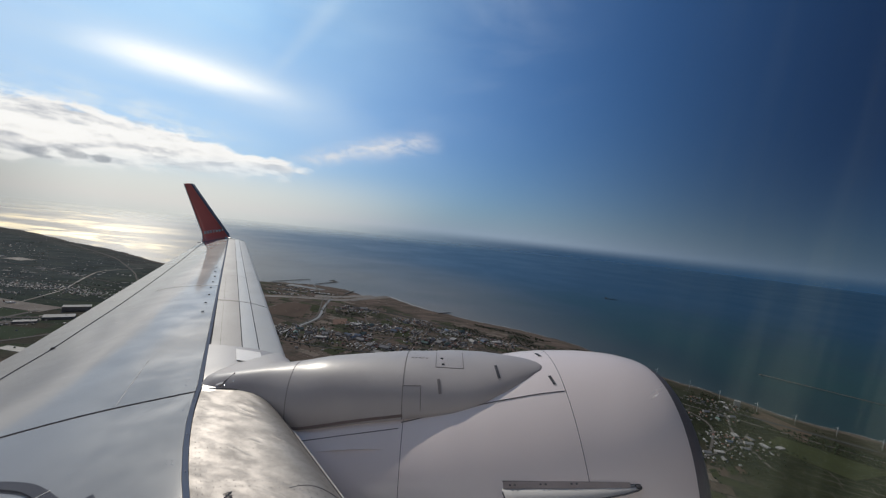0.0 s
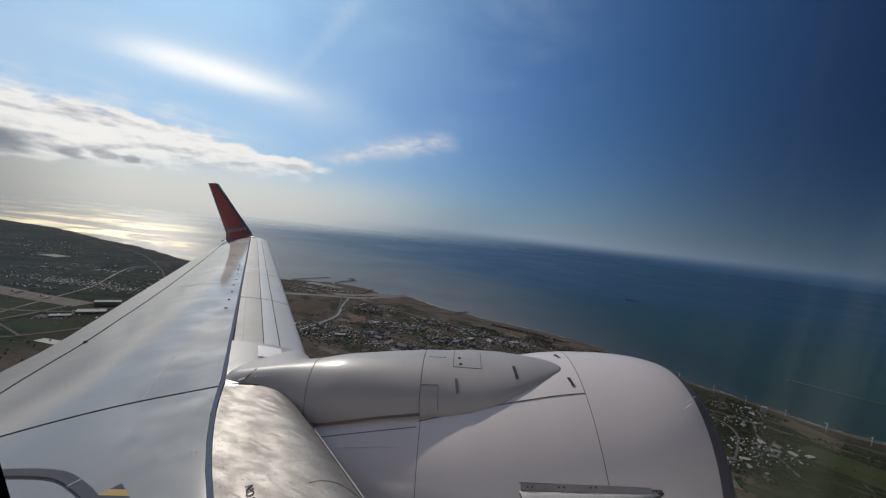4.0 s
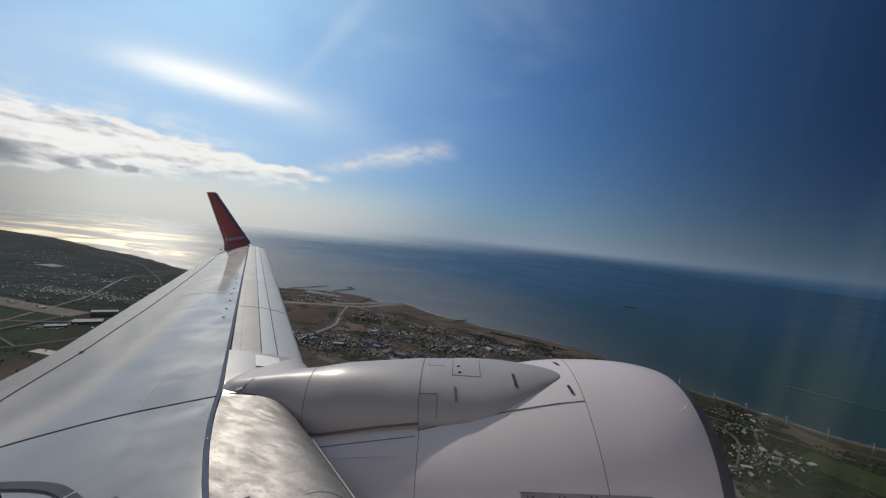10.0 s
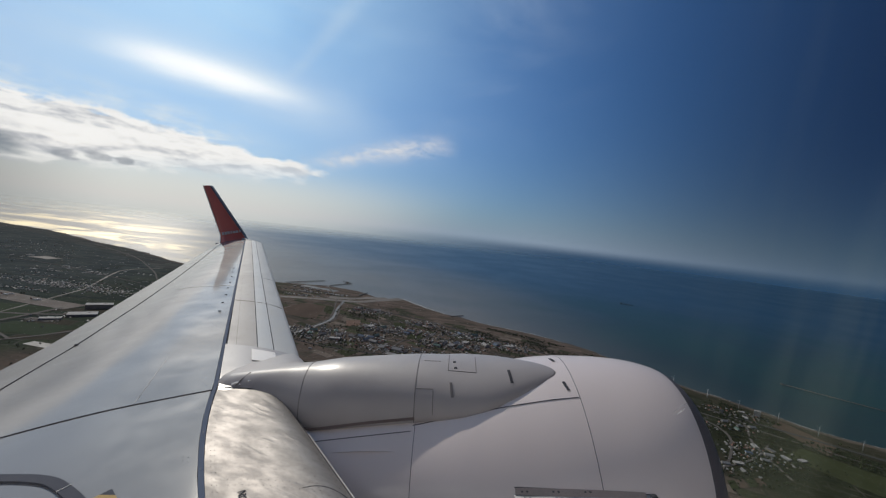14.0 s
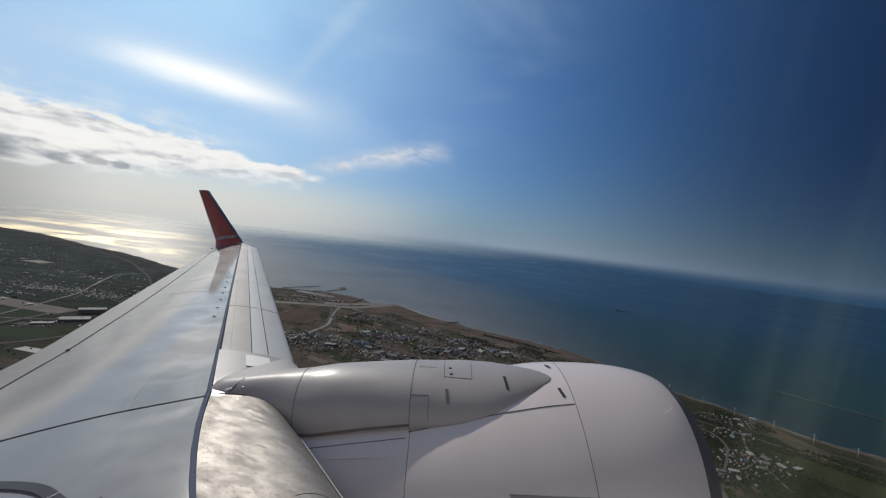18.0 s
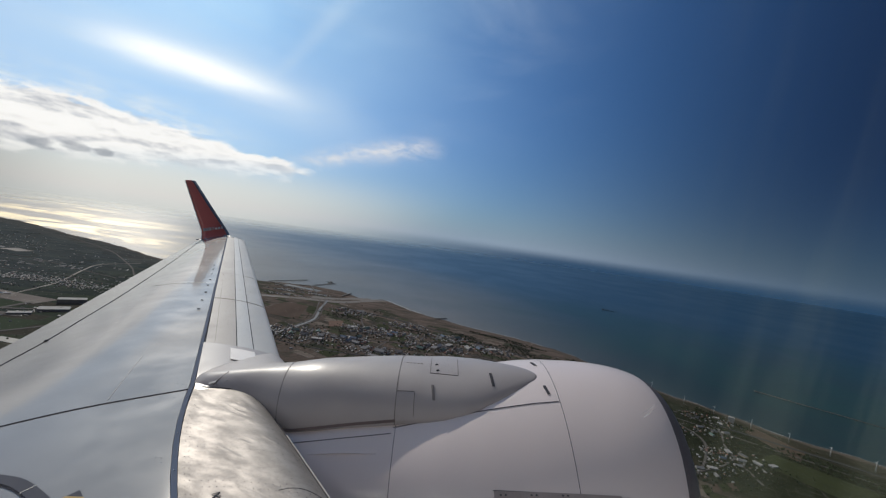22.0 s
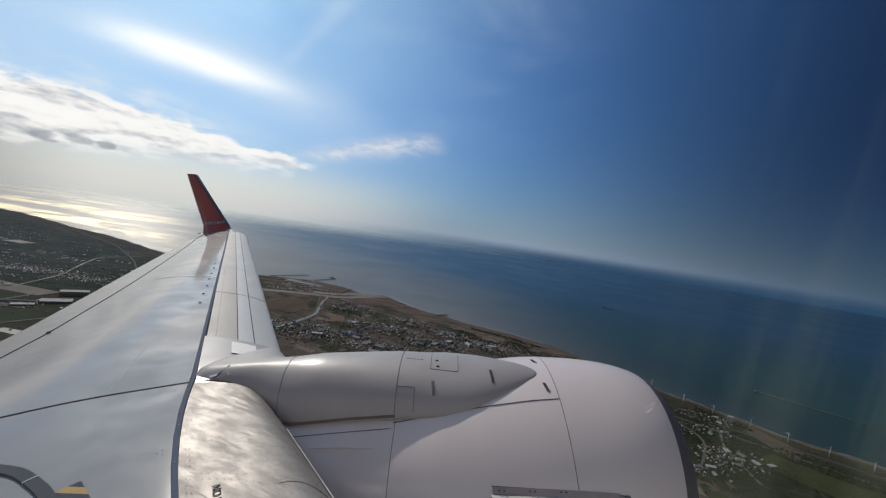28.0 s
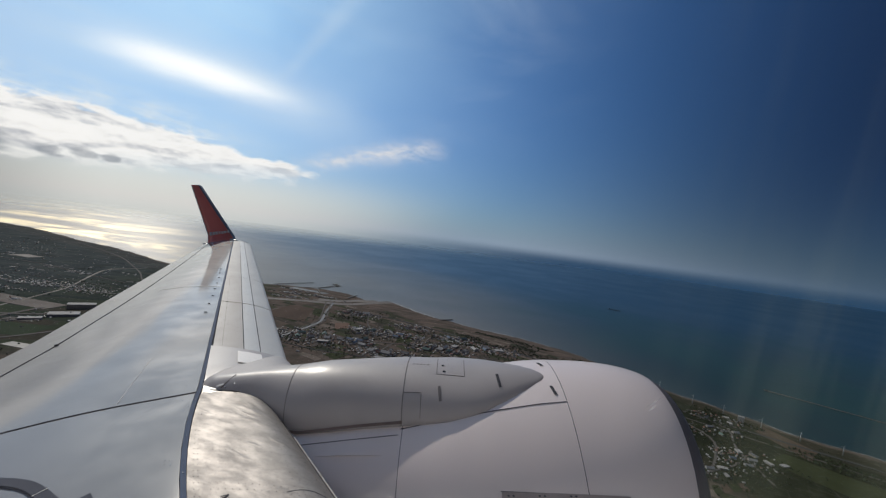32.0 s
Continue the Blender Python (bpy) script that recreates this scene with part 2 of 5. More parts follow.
def surface(name, colour, rough, metal=0.0, grain=6.0, vary=0.12, bump=0.0, coat=0.0, spec=0.5, stain=0.0, stain_colour=(0.2, 0.19, 0.18), stretch=(1, 1, 1), bump_scale=None, coat_rough=0.04):
    """A plain surface with mottling at two scales."""

    def build(n, p, c):
        c = n.scaled(c, stretch)
        big, fine = n.noise(c, grain * 0.17, 3.0), n.noise(c, grain, 6.0, 0.6)
        f = n.math("ADD", n.math("MULTIPLY", big, 0.6), n.math("MULTIPLY", fine, 0.4))
        lo, hi = [tuple(v * k for v in colour) + (1.0,) for k in (1 - vary, 1 + vary)]
        col = n.mix(n.ramp(f, 0.3, 0.7), lo, hi)
        if stain:
            spots = n.ramp(n.noise(n.scaled(c, (0.6, 1.8, 1)), grain * 0.5, 7.0, 0.7, 0.5), 0.55, 0.8, 0.0, stain)
            col = n.mix(spots, col, tuple(stain_colour) + (1.0,))
        n.set(p.inputs["Base Color"], col)
        n.set(p.inputs["Roughness"], n.ramp(fine, 0.25, 0.75, rough * 0.8, min(1.0, rough * 1.2)))
        p.inputs["Metallic"].default_value = metal
        p.inputs["Coat Weight"].default_value = coat
        p.inputs["Specular IOR Level"].default_value = spec
        p.inputs["Coat Roughness"].default_value = coat_rough
        if bump:
            b = n.add("ShaderNodeBump", {"Strength": 0.5, "Distance": bump, "Height": n.noise(c, bump_scale or grain * 3, 4.0)})
            n.set(p.inputs["Normal"], b.outputs[0])

    return material(name, build)


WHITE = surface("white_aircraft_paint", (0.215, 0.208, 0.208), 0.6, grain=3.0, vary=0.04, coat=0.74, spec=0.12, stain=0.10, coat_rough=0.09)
NACELLE = surface("nacelle_paint", (0.745, 0.655, 0.632), 0.36, grain=2.0, vary=0.06, coat=0.3, stain=0.30, stain_colour=(0.46, 0.37, 0.37), stretch=(1.0, 0.45, 0.45))
GREY = surface("grey_fairing_paint", (0.38, 0.348, 0.34), 0.46, grain=4.0, vary=0.09, coat=0.26, spec=0.2, stain=0.35, coat_rough=0.24)
SLAT = surface("slat_paint", (0.46, 0.465, 0.47), 0.45, grain=5.0, vary=0.05, spec=0.3, stain=0.15)
SLATWORN = surface("slat_worn_paint", (0.48, 0.475, 0.465), 0.5, grain=9.0, vary=0.10, spec=0.25, stain=0.45, stain_colour=(0.27, 0.25, 0.235), stretch=(1.0, 0.5, 1.0))
SLATGREY = surface("slat_grey_paint", (0.315, 0.293, 0.28), 0.5, grain=5.0, vary=0.08, spec=0.2, stain=0.25)
def build_metal(n, p, c):
    turned = n.scaled(c, (1.0, 1.0, 1.0), rot=(0, 0, 0.42))
    streaks = n.ramp(n.noise(n.scaled(turned, (0.8, 4.2, 1.0)), 3.4, 3.0, 0.5, 0.25), 0.42, 0.78)
    where = n.ramp(n.noise(c, 2.1, 2.0, 0.5), 0.46, 0.64, 0.10, 1.0)
    waves = n.noise(c, 2.4, 2.0, 0.4)
    fine = n.noise(c, 60.0, 4.0, 0.6)
    worn = n.noise(n.scaled(turned, (1.0, 2.4, 1.0)), 6.0, 6.0, 0.62)
    f = n.math("ADD", n.math("MULTIPLY", worn, 0.75), n.math("MULTIPLY", fine, 0.25))
    col = n.mix(n.ramp(f, 0.34, 0.66), rgb(0.214, 0.197, 0.183), rgb(0.29, 0.267, 0.247))
    # brown grease smears
    smear = n.ramp(n.noise(n.scaled(turned, (0.7, 2.0, 1.0)), 4.4, 6.0, 0.66, 0.4), 0.55, 0.80, 0.0, 0.55)
    n.set(p.inputs["Base Color"], n.mix(smear, col, rgb(0.15, 0.122, 0.10)))
    n.set(p.inputs["Roughness"], n.ramp(worn, 0.3, 0.7, 0.64, 0.52))
    p.inputs["Metallic"].default_value = 0.42
    relief = n.math("ADD", n.math("MULTIPLY", n.math("MULTIPLY", streaks, where), 0.52), n.math("ADD", n.math("MULTIPLY", fine, 0.008), n.math("MULTIPLY", waves, 0.22)))
    n.set(p.inputs["Normal"], n.add("ShaderNodeBump", {"Strength": 0.6, "Distance": 0.022, "Height": relief}).outputs[0])


METAL = material("bare_aluminium", build_metal)
LIP = surface("inlet_lip_metal", (0.105, 0.085, 0.095), 0.5, metal=0.2, grain=9.0, vary=0.1)
SEAL = surface("dark_rubber_seal", (0.10, 0.125, 0.18), 0.85, grain=20.0, vary=0.1, spec=0.05)
LINE = surface("dark_panel_gap", (0.06, 0.06, 0.07), 0.85, grain=20.0, vary=0.2, spec=0.05)
FINE = surface("fine_panel_joint", (0.17, 0.155, 0.155), 0.8, grain=20.0, vary=0.2, spec=0.1)
GAP_BROWN = surface("brown_gap_band", (0.15, 0.115, 0.11), 0.8, grain=14.0, vary=0.25, spec=0.1)
CHROME = surface("polished_fastener", (0.8, 0.78, 0.75), 0.22, metal=1.0, grain=30.0, vary=0.05)
FUSE = surface("fuselage_paint", (0.62, 0.61, 0.60), 0.35, grain=2.0, vary=0.04, coat=0.3)
RED = surface("red_winglet_paint", (0.80, 0.13, 0.095), 0.45, grain=5.0, vary=0.08, coat=0.25)
NAVY = surface("navy_edge_paint", (0.05, 0.07, 0.12), 0.35, grain=8.0, vary=0.1)
PALE = surface("pale_marking", (0.75, 0.72, 0.70), 0.5, grain=20.0, vary=0.05)
YELLOW = surface("yellow_marking", (0.48, 0.34, 0.15), 0.8, grain=20.0, vary=0.08, spec=0.06)
BAND = surface("dark_grey_marking", (0.085, 0.09, 0.11), 0.85, grain=20.0, vary=0.08, spec=0.05)
STRAKE = surface("pale_strake_paint", (0.45, 0.435, 0.425), 0.75, grain=9.0, vary=0.06, spec=0.12, stain=0.2)
FLANGE = surface("brown_grey_flange", (0.33, 0.28, 0.27), 0.6, grain=12.0, vary=0.15, spec=0.2, stain=0.3)
DARK = surface("dark_cabin_trim", (0.03, 0.035, 0.075), 0.6, grain=30.0, vary=0.1)


# ---- mesh helpers ----
def mesh_of(bm, name, mat, smooth=True):
    me = bpy.data.meshes.new(name)
    bm.normal_update()
    bm.to_mesh(me)
    bm.free()
    for f in me.polygons:
        f.use_smooth = smooth
    me.materials.append(mat)
    return me


def part(name, bm, mat, parent, label="", smooth=True):
    ob = new(name, mesh_of(bm, name, mat, smooth))
    ob.parent = parent
    if label:
        ob["label"] = label
    return ob


def loft(rows, closed=False, caps=False):
    """A skin over rows of points, all rows equally long."""
    bm = bmesh.new()
    vs = [[bm.verts.new(p) for p in r] for r in rows]
    n = len(rows[0])
    for r0, r1 in zip(vs, vs[1:]):
        for j in range(n if closed else n - 1):
            k = (j + 1) % n
            try:
                bm.faces.new((r0[j], r0[k], r1[k], r1[j]))
            except ValueError:
                pass
    if caps:
        for r in (vs[0], vs[-1]):
            bm.faces.new(r)
    bmesh.ops.recalc_face_normals(bm, faces=bm.faces)
    return bm


def ribbon(points, width, normal, lift=0.003, across=None, thick=0.002):
    """A thin strip along points; normal(p) is the surface's own."""
    rows = []
    for i, p in enumerate(points):
        p = Vector(p)
        t = (Vector(points[min(i + 1, len(points) - 1)]) - Vector(points[max(i - 1, 0)])).normalized()
        n = Vector(normal(p)).normalized()
        s = t.cross(n).normalized() * (width / 2)
        rows.append([p - s - n * thick, p - s + n * lift, p + s + n * lift, p + s - n * thick])
    bm = bmesh.new()
    for k in range(3):
        vs = [(bm.verts.new(r[k]), bm.verts.new(r[k + 1])) for r in rows]
        for (a0, b0), (a1, b1) in zip(vs, vs[1:]):
            bm.faces.new((a0, b0, b1, a1))
    bmesh.ops.recalc_face_normals(bm, faces=bm.faces)
    return bm


def block(sx, sy, sz, at=(0, 0, 0), bevel=0.0, segs=1):
    bm = bmesh.new()
    bmesh.ops.create_cube(bm, size=1.0, matrix=Matrix.Translation(at) @ Matrix.Diagonal((sx, sy, sz, 1)))
    if bevel:
        bmesh.ops.bevel(bm, geom=bm.edges[:], offset=bevel, segments=segs, affect="EDGES")
    return bm


def smooth_line(points, n=5):
    """More points along a soft curve through the given ones."""
    out = []
    for i in range(len(points) - 1):
        a0, a1, a2, a3 = (np.array(points[min(max(k, 0), len(points) - 1)], float) for k in (i - 1, i, i + 1, i + 2))
        for k in range(n):
            t = k / n
            q = 0.5 * (2 * a1 + (a2 - a0) * t + (2 * a0 - 5 * a1 + 4 * a2 - a3) * t * t + (3 * a1 - a0 - 3 * a2 + a3) * t ** 3)
            out.append((float(q[0]), float(q[1])))
    return out + [points[-1]]


# ---- the airliner: wing ----
jet = tagged(new("airliner"), "white twin-engined airliner wing and engine with red winglet, in flight", "airliner")
jet.matrix_world = AIR
Z_UP = lambda p: (0.0, -0.11, 1.0)


def x_le(y):
    return -1.51 - 0.532 * (y - 3.71)


def x_seam(y):
    if y < 2.9:
        return -1.82 + 0.418 * (2.9 - y) + 0.129 * (2.9 - y) ** 2
    return -2.11 - 0.5255 * (y - 3.45)


def eased(y, ys_, vs_):
    """A value along the span, with the corners of its table rounded off."""
    return float(np.mean(np.interp(y + np.linspace(-1.2, 1.2, 13), ys_, vs_)))


def x_te(y):
    """Where the fixed skin ends and the flaps begin, fitted to the camera's view."""
    return eased(y, (-1.0, 3.5, 7.38, 10.8, 15.5, 17.0), (-4.34, -4.34, -6.10, -7.53, -9.45, -10.06))


def drop(y):
    return eased(y, (-1.0, 3.5, 7.38, 10.8, 15.5, 17.0), (0.29, 0.29, 0.298, 0.232, 0.119, 0.083))


def skin(x, y):
    """A point of the wing's upper skin aft of the seam."""
    f = max(0.0, (x_seam(y) - x) / (x_seam(y) - x_te(y)))
    k = max(0.0, f - 0.16)
    g = k * k / 0.6 if k < 0.3 else k - 0.15
    return Vector((x, y, -1.32 + 0.113 * y - drop(y) * g / 0.69))


def skin_up(p):
    """The skin's normal near p."""
    x, y = p[0], p[1]
    gx = (skin(x + 0.02, y).z - skin(x - 0.02, y).z) / 0.04
    gy = (skin(x, y + 0.02).z - skin(x, y - 0.02).z) / 0.04
    return (-gx, -gy, 1.0)


def lead(y, d):
    """A point of the slat's skin, d metres behind the leading edge."""
    return Vector((x_le(y) - d, y, -1.445 + 0.113 * y + 0.14 * (1 - math.exp(-max(d, 0) / 0.35))))


ys = [0.15 + i * (15.35 / 60) for i in range(61)]
fr = [i / 40 for i in range(41)]
tops, lows = [], []
for y in ys:
    xs, xt = x_seam(y), x_te(y)
    tops.append([skin(xs + (xt - xs) * f, y) for f in fr])
    lows.append([skin(xs + (xt - xs) * f, y) - Vector((0, 0, 0.012 + (0.10 * (xs - xt)) * (1 - f) ** 0.8)) for f in fr])
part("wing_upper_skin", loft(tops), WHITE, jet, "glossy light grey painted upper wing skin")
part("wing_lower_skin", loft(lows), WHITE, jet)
part("wing_front_spar", loft([[t[0], l[0]] for t, l in zip(tops, lows)]), GREY, jet)

# flaps behind the fixed skin, drooped to stay hidden from the camera
for y0, y1 in ((0.3, 3.6), (3.62, 7.4), (7.42, 11.0), (11.02, 15.3)):
    rows = []
    for y in [y0 + (y1 - y0) * i / 6 for i in range(7)]:
        a0, c = skin(x_te(y), y), 1.7 - 0.075 * y
        rows.append([a0 + Vector((-c * k, 0, -0.035 - c * 0.60 * k - 0.05 * k * (1 - k) + t * (1 - k) ** 0.7)) for k, t in ((0, 0), (0.25, 0), (0.5, 0), (0.75, 0), (1, 0), (0.75, -0.12), (0.5, -0.16), (0.2, -0.2))])
    part("flap", loft(rows, closed=True, caps=True), WHITE, jet, "grey painted trailing edge flap")

# slats along the leading edge, with narrow gaps
ends = [3.74, 5.6, 7.6, 9.4, 11.4, 13.4, 15.35]
for y0, y1 in zip(ends, ends[1:]):
    st = [y0 + 0.012 + (y1 - y0 - 0.024) * i / 6 for i in range(7)]
    slat = None
    for name, d0, d1, mat, nose in (("slat", 0.0, 0.225, SLATWORN, True), ("slat_panel", 0.235, 0.385, SLAT, False), ("fixed_leading_edge", 0.395, 0.60, SLATGREY, False), ("fixed_edge_border", 0.602, 0.685, SLATGREY, False)):
        rows = []
        for y in st:
            r = [lead(y, d0 + (d1 - d0) * k / 6) for k in range(7)]
            if nose:
                tip = r[0]
                r = [tip + Vector((-0.25, 0, -0.17)), tip + Vector((-0.08, 0, -0.16)), tip + Vector((0.0, 0, -0.12)), tip + Vector((0.03, 0, -0.07)), tip + Vector((0.025, 0, -0.03))] + r
            rows.append(r)
        part(name, loft(rows), mat, jet)

for d in (0.23, 0.39, 0.69):
    part("slat_gap", ribbon([lead(y, d) - Vector((0, 0, 0.006)) for y in [3.75 + 0.4 * i for i in range(30)]], 0.03, Z_UP, 0.002), LINE, jet)

# dark seal between the slats and the wing skin
pts = [Vector((x_seam(y) + 0.02, y, -1.325 + 0.113 * y)) for y in [1.0 + 0.1 * i for i in range(145)]]
part("seal_strip", ribbon(pts, 0.026, Z_UP, 0.013), SEAL, jet, "dark blue rubber seal strip")
# spanwise and chordwise panel gaps
pts = smooth_line([(-3.30, 2.30), (-3.55, 2.72), (-3.789, 3.146), (-4.02, 3.70), (-4.231, 4.279), (-4.55, 5.04), (-5.03, 6.216), (-5.951, 8.29), (-7.084, 10.754), (-8.30, 13.30), (-9.10, 15.10)])
part("panel_gap", ribbon([skin(*q) for q in pts], 0.014, skin_up, 0.005), LINE, jet)
pts = smooth_line([(-1.793, 2.85), (-2.032, 2.712), (-2.292, 2.56), (-2.541, 2.42), (-2.78, 2.30), (-3.10, 2.15)])
part("panel_gap", ribbon([skin(*q) for q in pts], 0.011, skin_up, 0.004), LINE, jet)
pts = smooth_line([(-3.70, 6.55), (-3.977, 6.58), (-4.308, 6.56), (-4.829, 6.66)])
part("panel_gap", ribbon([skin(*q) for q in pts], 0.006, skin_up, 0.003), GREY, jet)
part("panel_gap", ribbon([skin(-2.202 - 0.041 * i, 2.644 + 0.089 * i) for i in range(10)], 0.0025, skin_up, 0.002), GREY, jet)

# vortex generators and a small fitting
for x, y in ((-4.812, 8.386), (-4.551, 7.89), (-4.271, 7.385), (-3.99, 6.845), (-3.755, 6.378), (-3.496, 5.892), (-3.261, 5.415)):
    part("vortex_generator", block(0.035, 0.008, 0.010, skin(x, y) + Vector((0, 0, 0.006)), 0.003), LINE, jet)
part("fuel_cap", block(0.035, 0.035, 0.02, skin(-4.22, 4.275) + Vector((0, 0, 0.008)), 0.008), LINE, jet)

part("fitting", block(0.048, 0.016, 0.014, skin(-3.024, 4.956) + Vector((0, 0, 0.01)), 0.008), LINE, jet)

# winglet
wl = []
for y, z, x0, x1 in ((15.30, 0.27, -8.02, -9.36), (15.42, 0.30, -8.20, -9.38), (15.52, 0.40, -8.36, -9.42), (15.60, 0.62, -8.50, -9.47), (15.78, 1.60, -9.27, -9.93), (15.95, 2.58, -10.02, -10.38), (15.955, 2.62, -10.12, -10.40)):
    c = x0 - x1
    t = 0.055 * c
    wl.append([Vector((x0 - c * k, y + s * t * w, z - 0.35 * s * t * w)) for s, k, w in ((-1, 0.0, 0), (-1, 0.04, 0.7), (-1, 0.2, 1), (-1, 0.5, 0.9), (-1, 0.8, 0.45), (-1, 1.0, 0.05), (1, 1.0, 0.05), (1, 0.8, 0.45), (1, 0.5, 0.9), (1, 0.2, 1), (1, 0.04, 0.7))])
winglet = part("winglet", loft(wl, closed=True, caps=True), RED, jet, "red blended winglet with pale lettering")
edge = [r[0] for r in wl]
part("leading_edge_strip", ribbon(edge, 0.10, lambda p: (1.0, -0.25, 0.3), 0.012, thick=0.05), NAVY, winglet, "dark navy leading edge strip")
part("trailing_edge_strip", ribbon([r[5] for r in wl[1:]], 0.03, lambda p: (-0.3, -1.0, 0.1), 0.006, thick=0.01), PALE, winglet, "pale trailing edge strip")
part("tip_fairing", loft([[Vector((-7.86 - 0.62 * k, 15.42 + 0.07 * math.cos(b), 0.33 + 0.10 * k + 0.05 * math.sin(b) * (0.3 + k))) for b in [j * math.pi / 5 for j in range(10)]] for k in (0.0, 0.2, 0.6, 1.0)], closed=True, caps=True), SLAT, winglet)
part("static_wick", block(0.20, 0.03, 0.035, (-9.42, 15.34, 0.28), 0.01), NAVY, winglet)
for i in range(7):
    w = 0.05 if i in (3, 6) else 0.085
    part("letter_bar", block(w, 0.012, 0.12 if i < 4 else 0.09, (-9.33 + i * 0.112, 15.535 + 0.0 * i, 0.66 + 0.02 * i - (0.0 if i < 4 else 0.02)), 0.004), PALE, winglet)

# bare metal leading edge inboard of the engine
def x_nose(y):
    return -1.216 - 0.80 * (y - 2.832)


def metal(y, u):
    """A point of the metal skin; u runs from the seal to the nose."""
    xs = x_seam(y) + 0.037
    return Vector((xs + (x_nose(y) - xs) * u, y, -1.325 + 0.113 * y - 0.025 * u ** 2 - 0.10 * u ** 8))


rows, nose = [], []
for i in range(19):
    y = 0.3 + i * (2.62 / 18)
    r = [metal(y, k / 16) for k in range(17)]
    rows.append(r)
    tip = r[-1]
    nose.append([tip + Vector((0.004, 0, -0.004)), tip + Vector((0.03, 0, -0.03)), tip + Vector((0.065, 0, -0.09)), tip + Vector((0.075, 0, -0.17)), tip + Vector((0.03, 0, -0.28)), tip + Vector((-0.1, 0, -0.36))])
part("metal_leading_edge", loft(rows), METAL, jet, "bare polished aluminium leading edge with rivets")
part("nose_strip", loft(nose), GREY, jet, "grey painted nose strip under the metal skin")
part("nose_joint", ribbon([r[-1] for r in rows], 0.006, Z_UP, 0.003), LINE, jet)
# gleam of the polished lip painted as a thin pale line
part("nose_lip", ribbon([r[1] for r in nose[:17]], 0.0035, lambda p: (0.5, 0, 1.0), 0.004), PALE, jet, "thin pale line along the lip of the nose strip")
part("skin_joint", ribbon([metal(1.90 + 0.04 * math.sin(3 * k / 14), 0.62 + 0.36 * k / 14) for k in range(15)], 0.003, Z_UP, 0.001), LINE, jet)
part("skin_scuff", ribbon([metal(1.70 + 0.012 * k, 0.30 + 0.03 * k - 0.001 * k * k) for k in range(9)], 0.006, Z_UP, 0.0008), SEAL, jet)
rivet = mesh_of(block(0.0034, 0.0034, 0.003, (0, 0, 0.001), 0.0012), "rivet", LINE)
RIVETS = [(1.30 + 0.045 * i, u) for i in range(34) for u in (0.045, 0.075)] + [(1.30 + 0.045 * i, u) for i in range(33) for u in (0.94, 0.90)]
RIVETS += [(1.90 + dy + 0.02 * math.sin(4 * k), k) for dy in (-0.02, 0.02) for k in [0.15 + 0.045 * i for i in range(18)]] + [(2.20, 0.14 + 0.05 * i) for i in range(16)]
RIVETS += [(1.5 + 0.05 * i, 0.62 + 0.008 * i + d) for i in range(24) for d in (0.0, 0.05)] + [(1.62, 0.2 + 0.05 * i) for i in range(15)]
for y, u in RIVETS:
    ob = new("rivet", rivet)
    ob.parent, ob.location = jet, metal(y, u)

# stencil on the metal skin
text = bpy.data.curves.new("stencil", "FONT")
text.body, text.size, text.extrude = "NO STEP", 0.05, 0.0008
spare = new("stencil", text)
bpy.context.view_layer.update()
word = bpy.data.meshes.new_from_object(spare)
bpy.data.objects.remove(spare)
word.materials.append(LINE)
along = (Vector((-0.965, 1.745, 0)) - Vector((-1.05, 1.875, 0))).normalized()
along = Vector((along.x, along.y, along.y * 0.113)).normalized()
up = Vector((0, 0, 1)).cross(along).normalized()
stencil = new("stencil_lettering", word)
stencil.parent = jet
stencil.matrix_local = Matrix.Translation(metal(1.845, 0.20) + Vector((0.0, 0, 0.004))) @ Matrix((along, up, along.cross(up))).transposed().to_4x4()

# shiny fasteners on the seal and on the skin
stud = bmesh.new()
bmesh.ops.create_icosphere(stud, subdivisions=2, radius=1.0, matrix=Matrix.Diagonal((0.004, 0.004, 0.003, 1.0)))
stud = mesh_of(stud, "fastener", CHROME)
for at in [Vector((x_seam(y) + 0.02, y, -1.309 + 0.113 * y)) for y in (1.50, 1.56, 1.60, 1.63, 1.74, 1.98, 2.30, 2.72)] + [skin(*q) for q in ((-1.999, 3.05), (-1.968, 3.045), (-1.963, 3.005), (-1.927, 2.945), (-1.884, 2.919), (-1.473, 2.085), (-1.444, 2.084), (-1.452, 2.054), (-1.419, 2.049), (-1.87, 1.965), (-1.813, 2.728), (-1.715, 2.587))]:
    ob = new("fastener", stud)
    ob.parent, ob.location = jet, at

# walkway marking at the wing root: dark band round a pale area, and a striped warning patch
APEX = (-1.636, 1.832)
arc = smooth_line([(-3.60, 1.90), (-2.90, 1.915), (-2.45, 1.915), (-2.20, 1.906), (-2.066, 1.893), (-1.955, 1.866), (-1.82, 1.803), (-1.70, 1.735), (-1.60, 1.65), (-1.47, 1.48), (-1.37, 1.22), (-1.32, 0.90), (-1.28, 0.45)], 6)
part("walkway_band", ribbon([skin(*q) for q in arc], 0.052, skin_up, 0.011), BAND, jet, "dark grey walkway outline")
cut_at = Vector((-1.86, 1.822))
part("band_joint", ribbon([skin(*(cut_at + Vector((0.42, 0.9)) * k)) + Vector((0, 0, 0.009)) for k in (-0.028, 0.0, 0.028)], 0.003, skin_up, 0.005), PALE, jet)
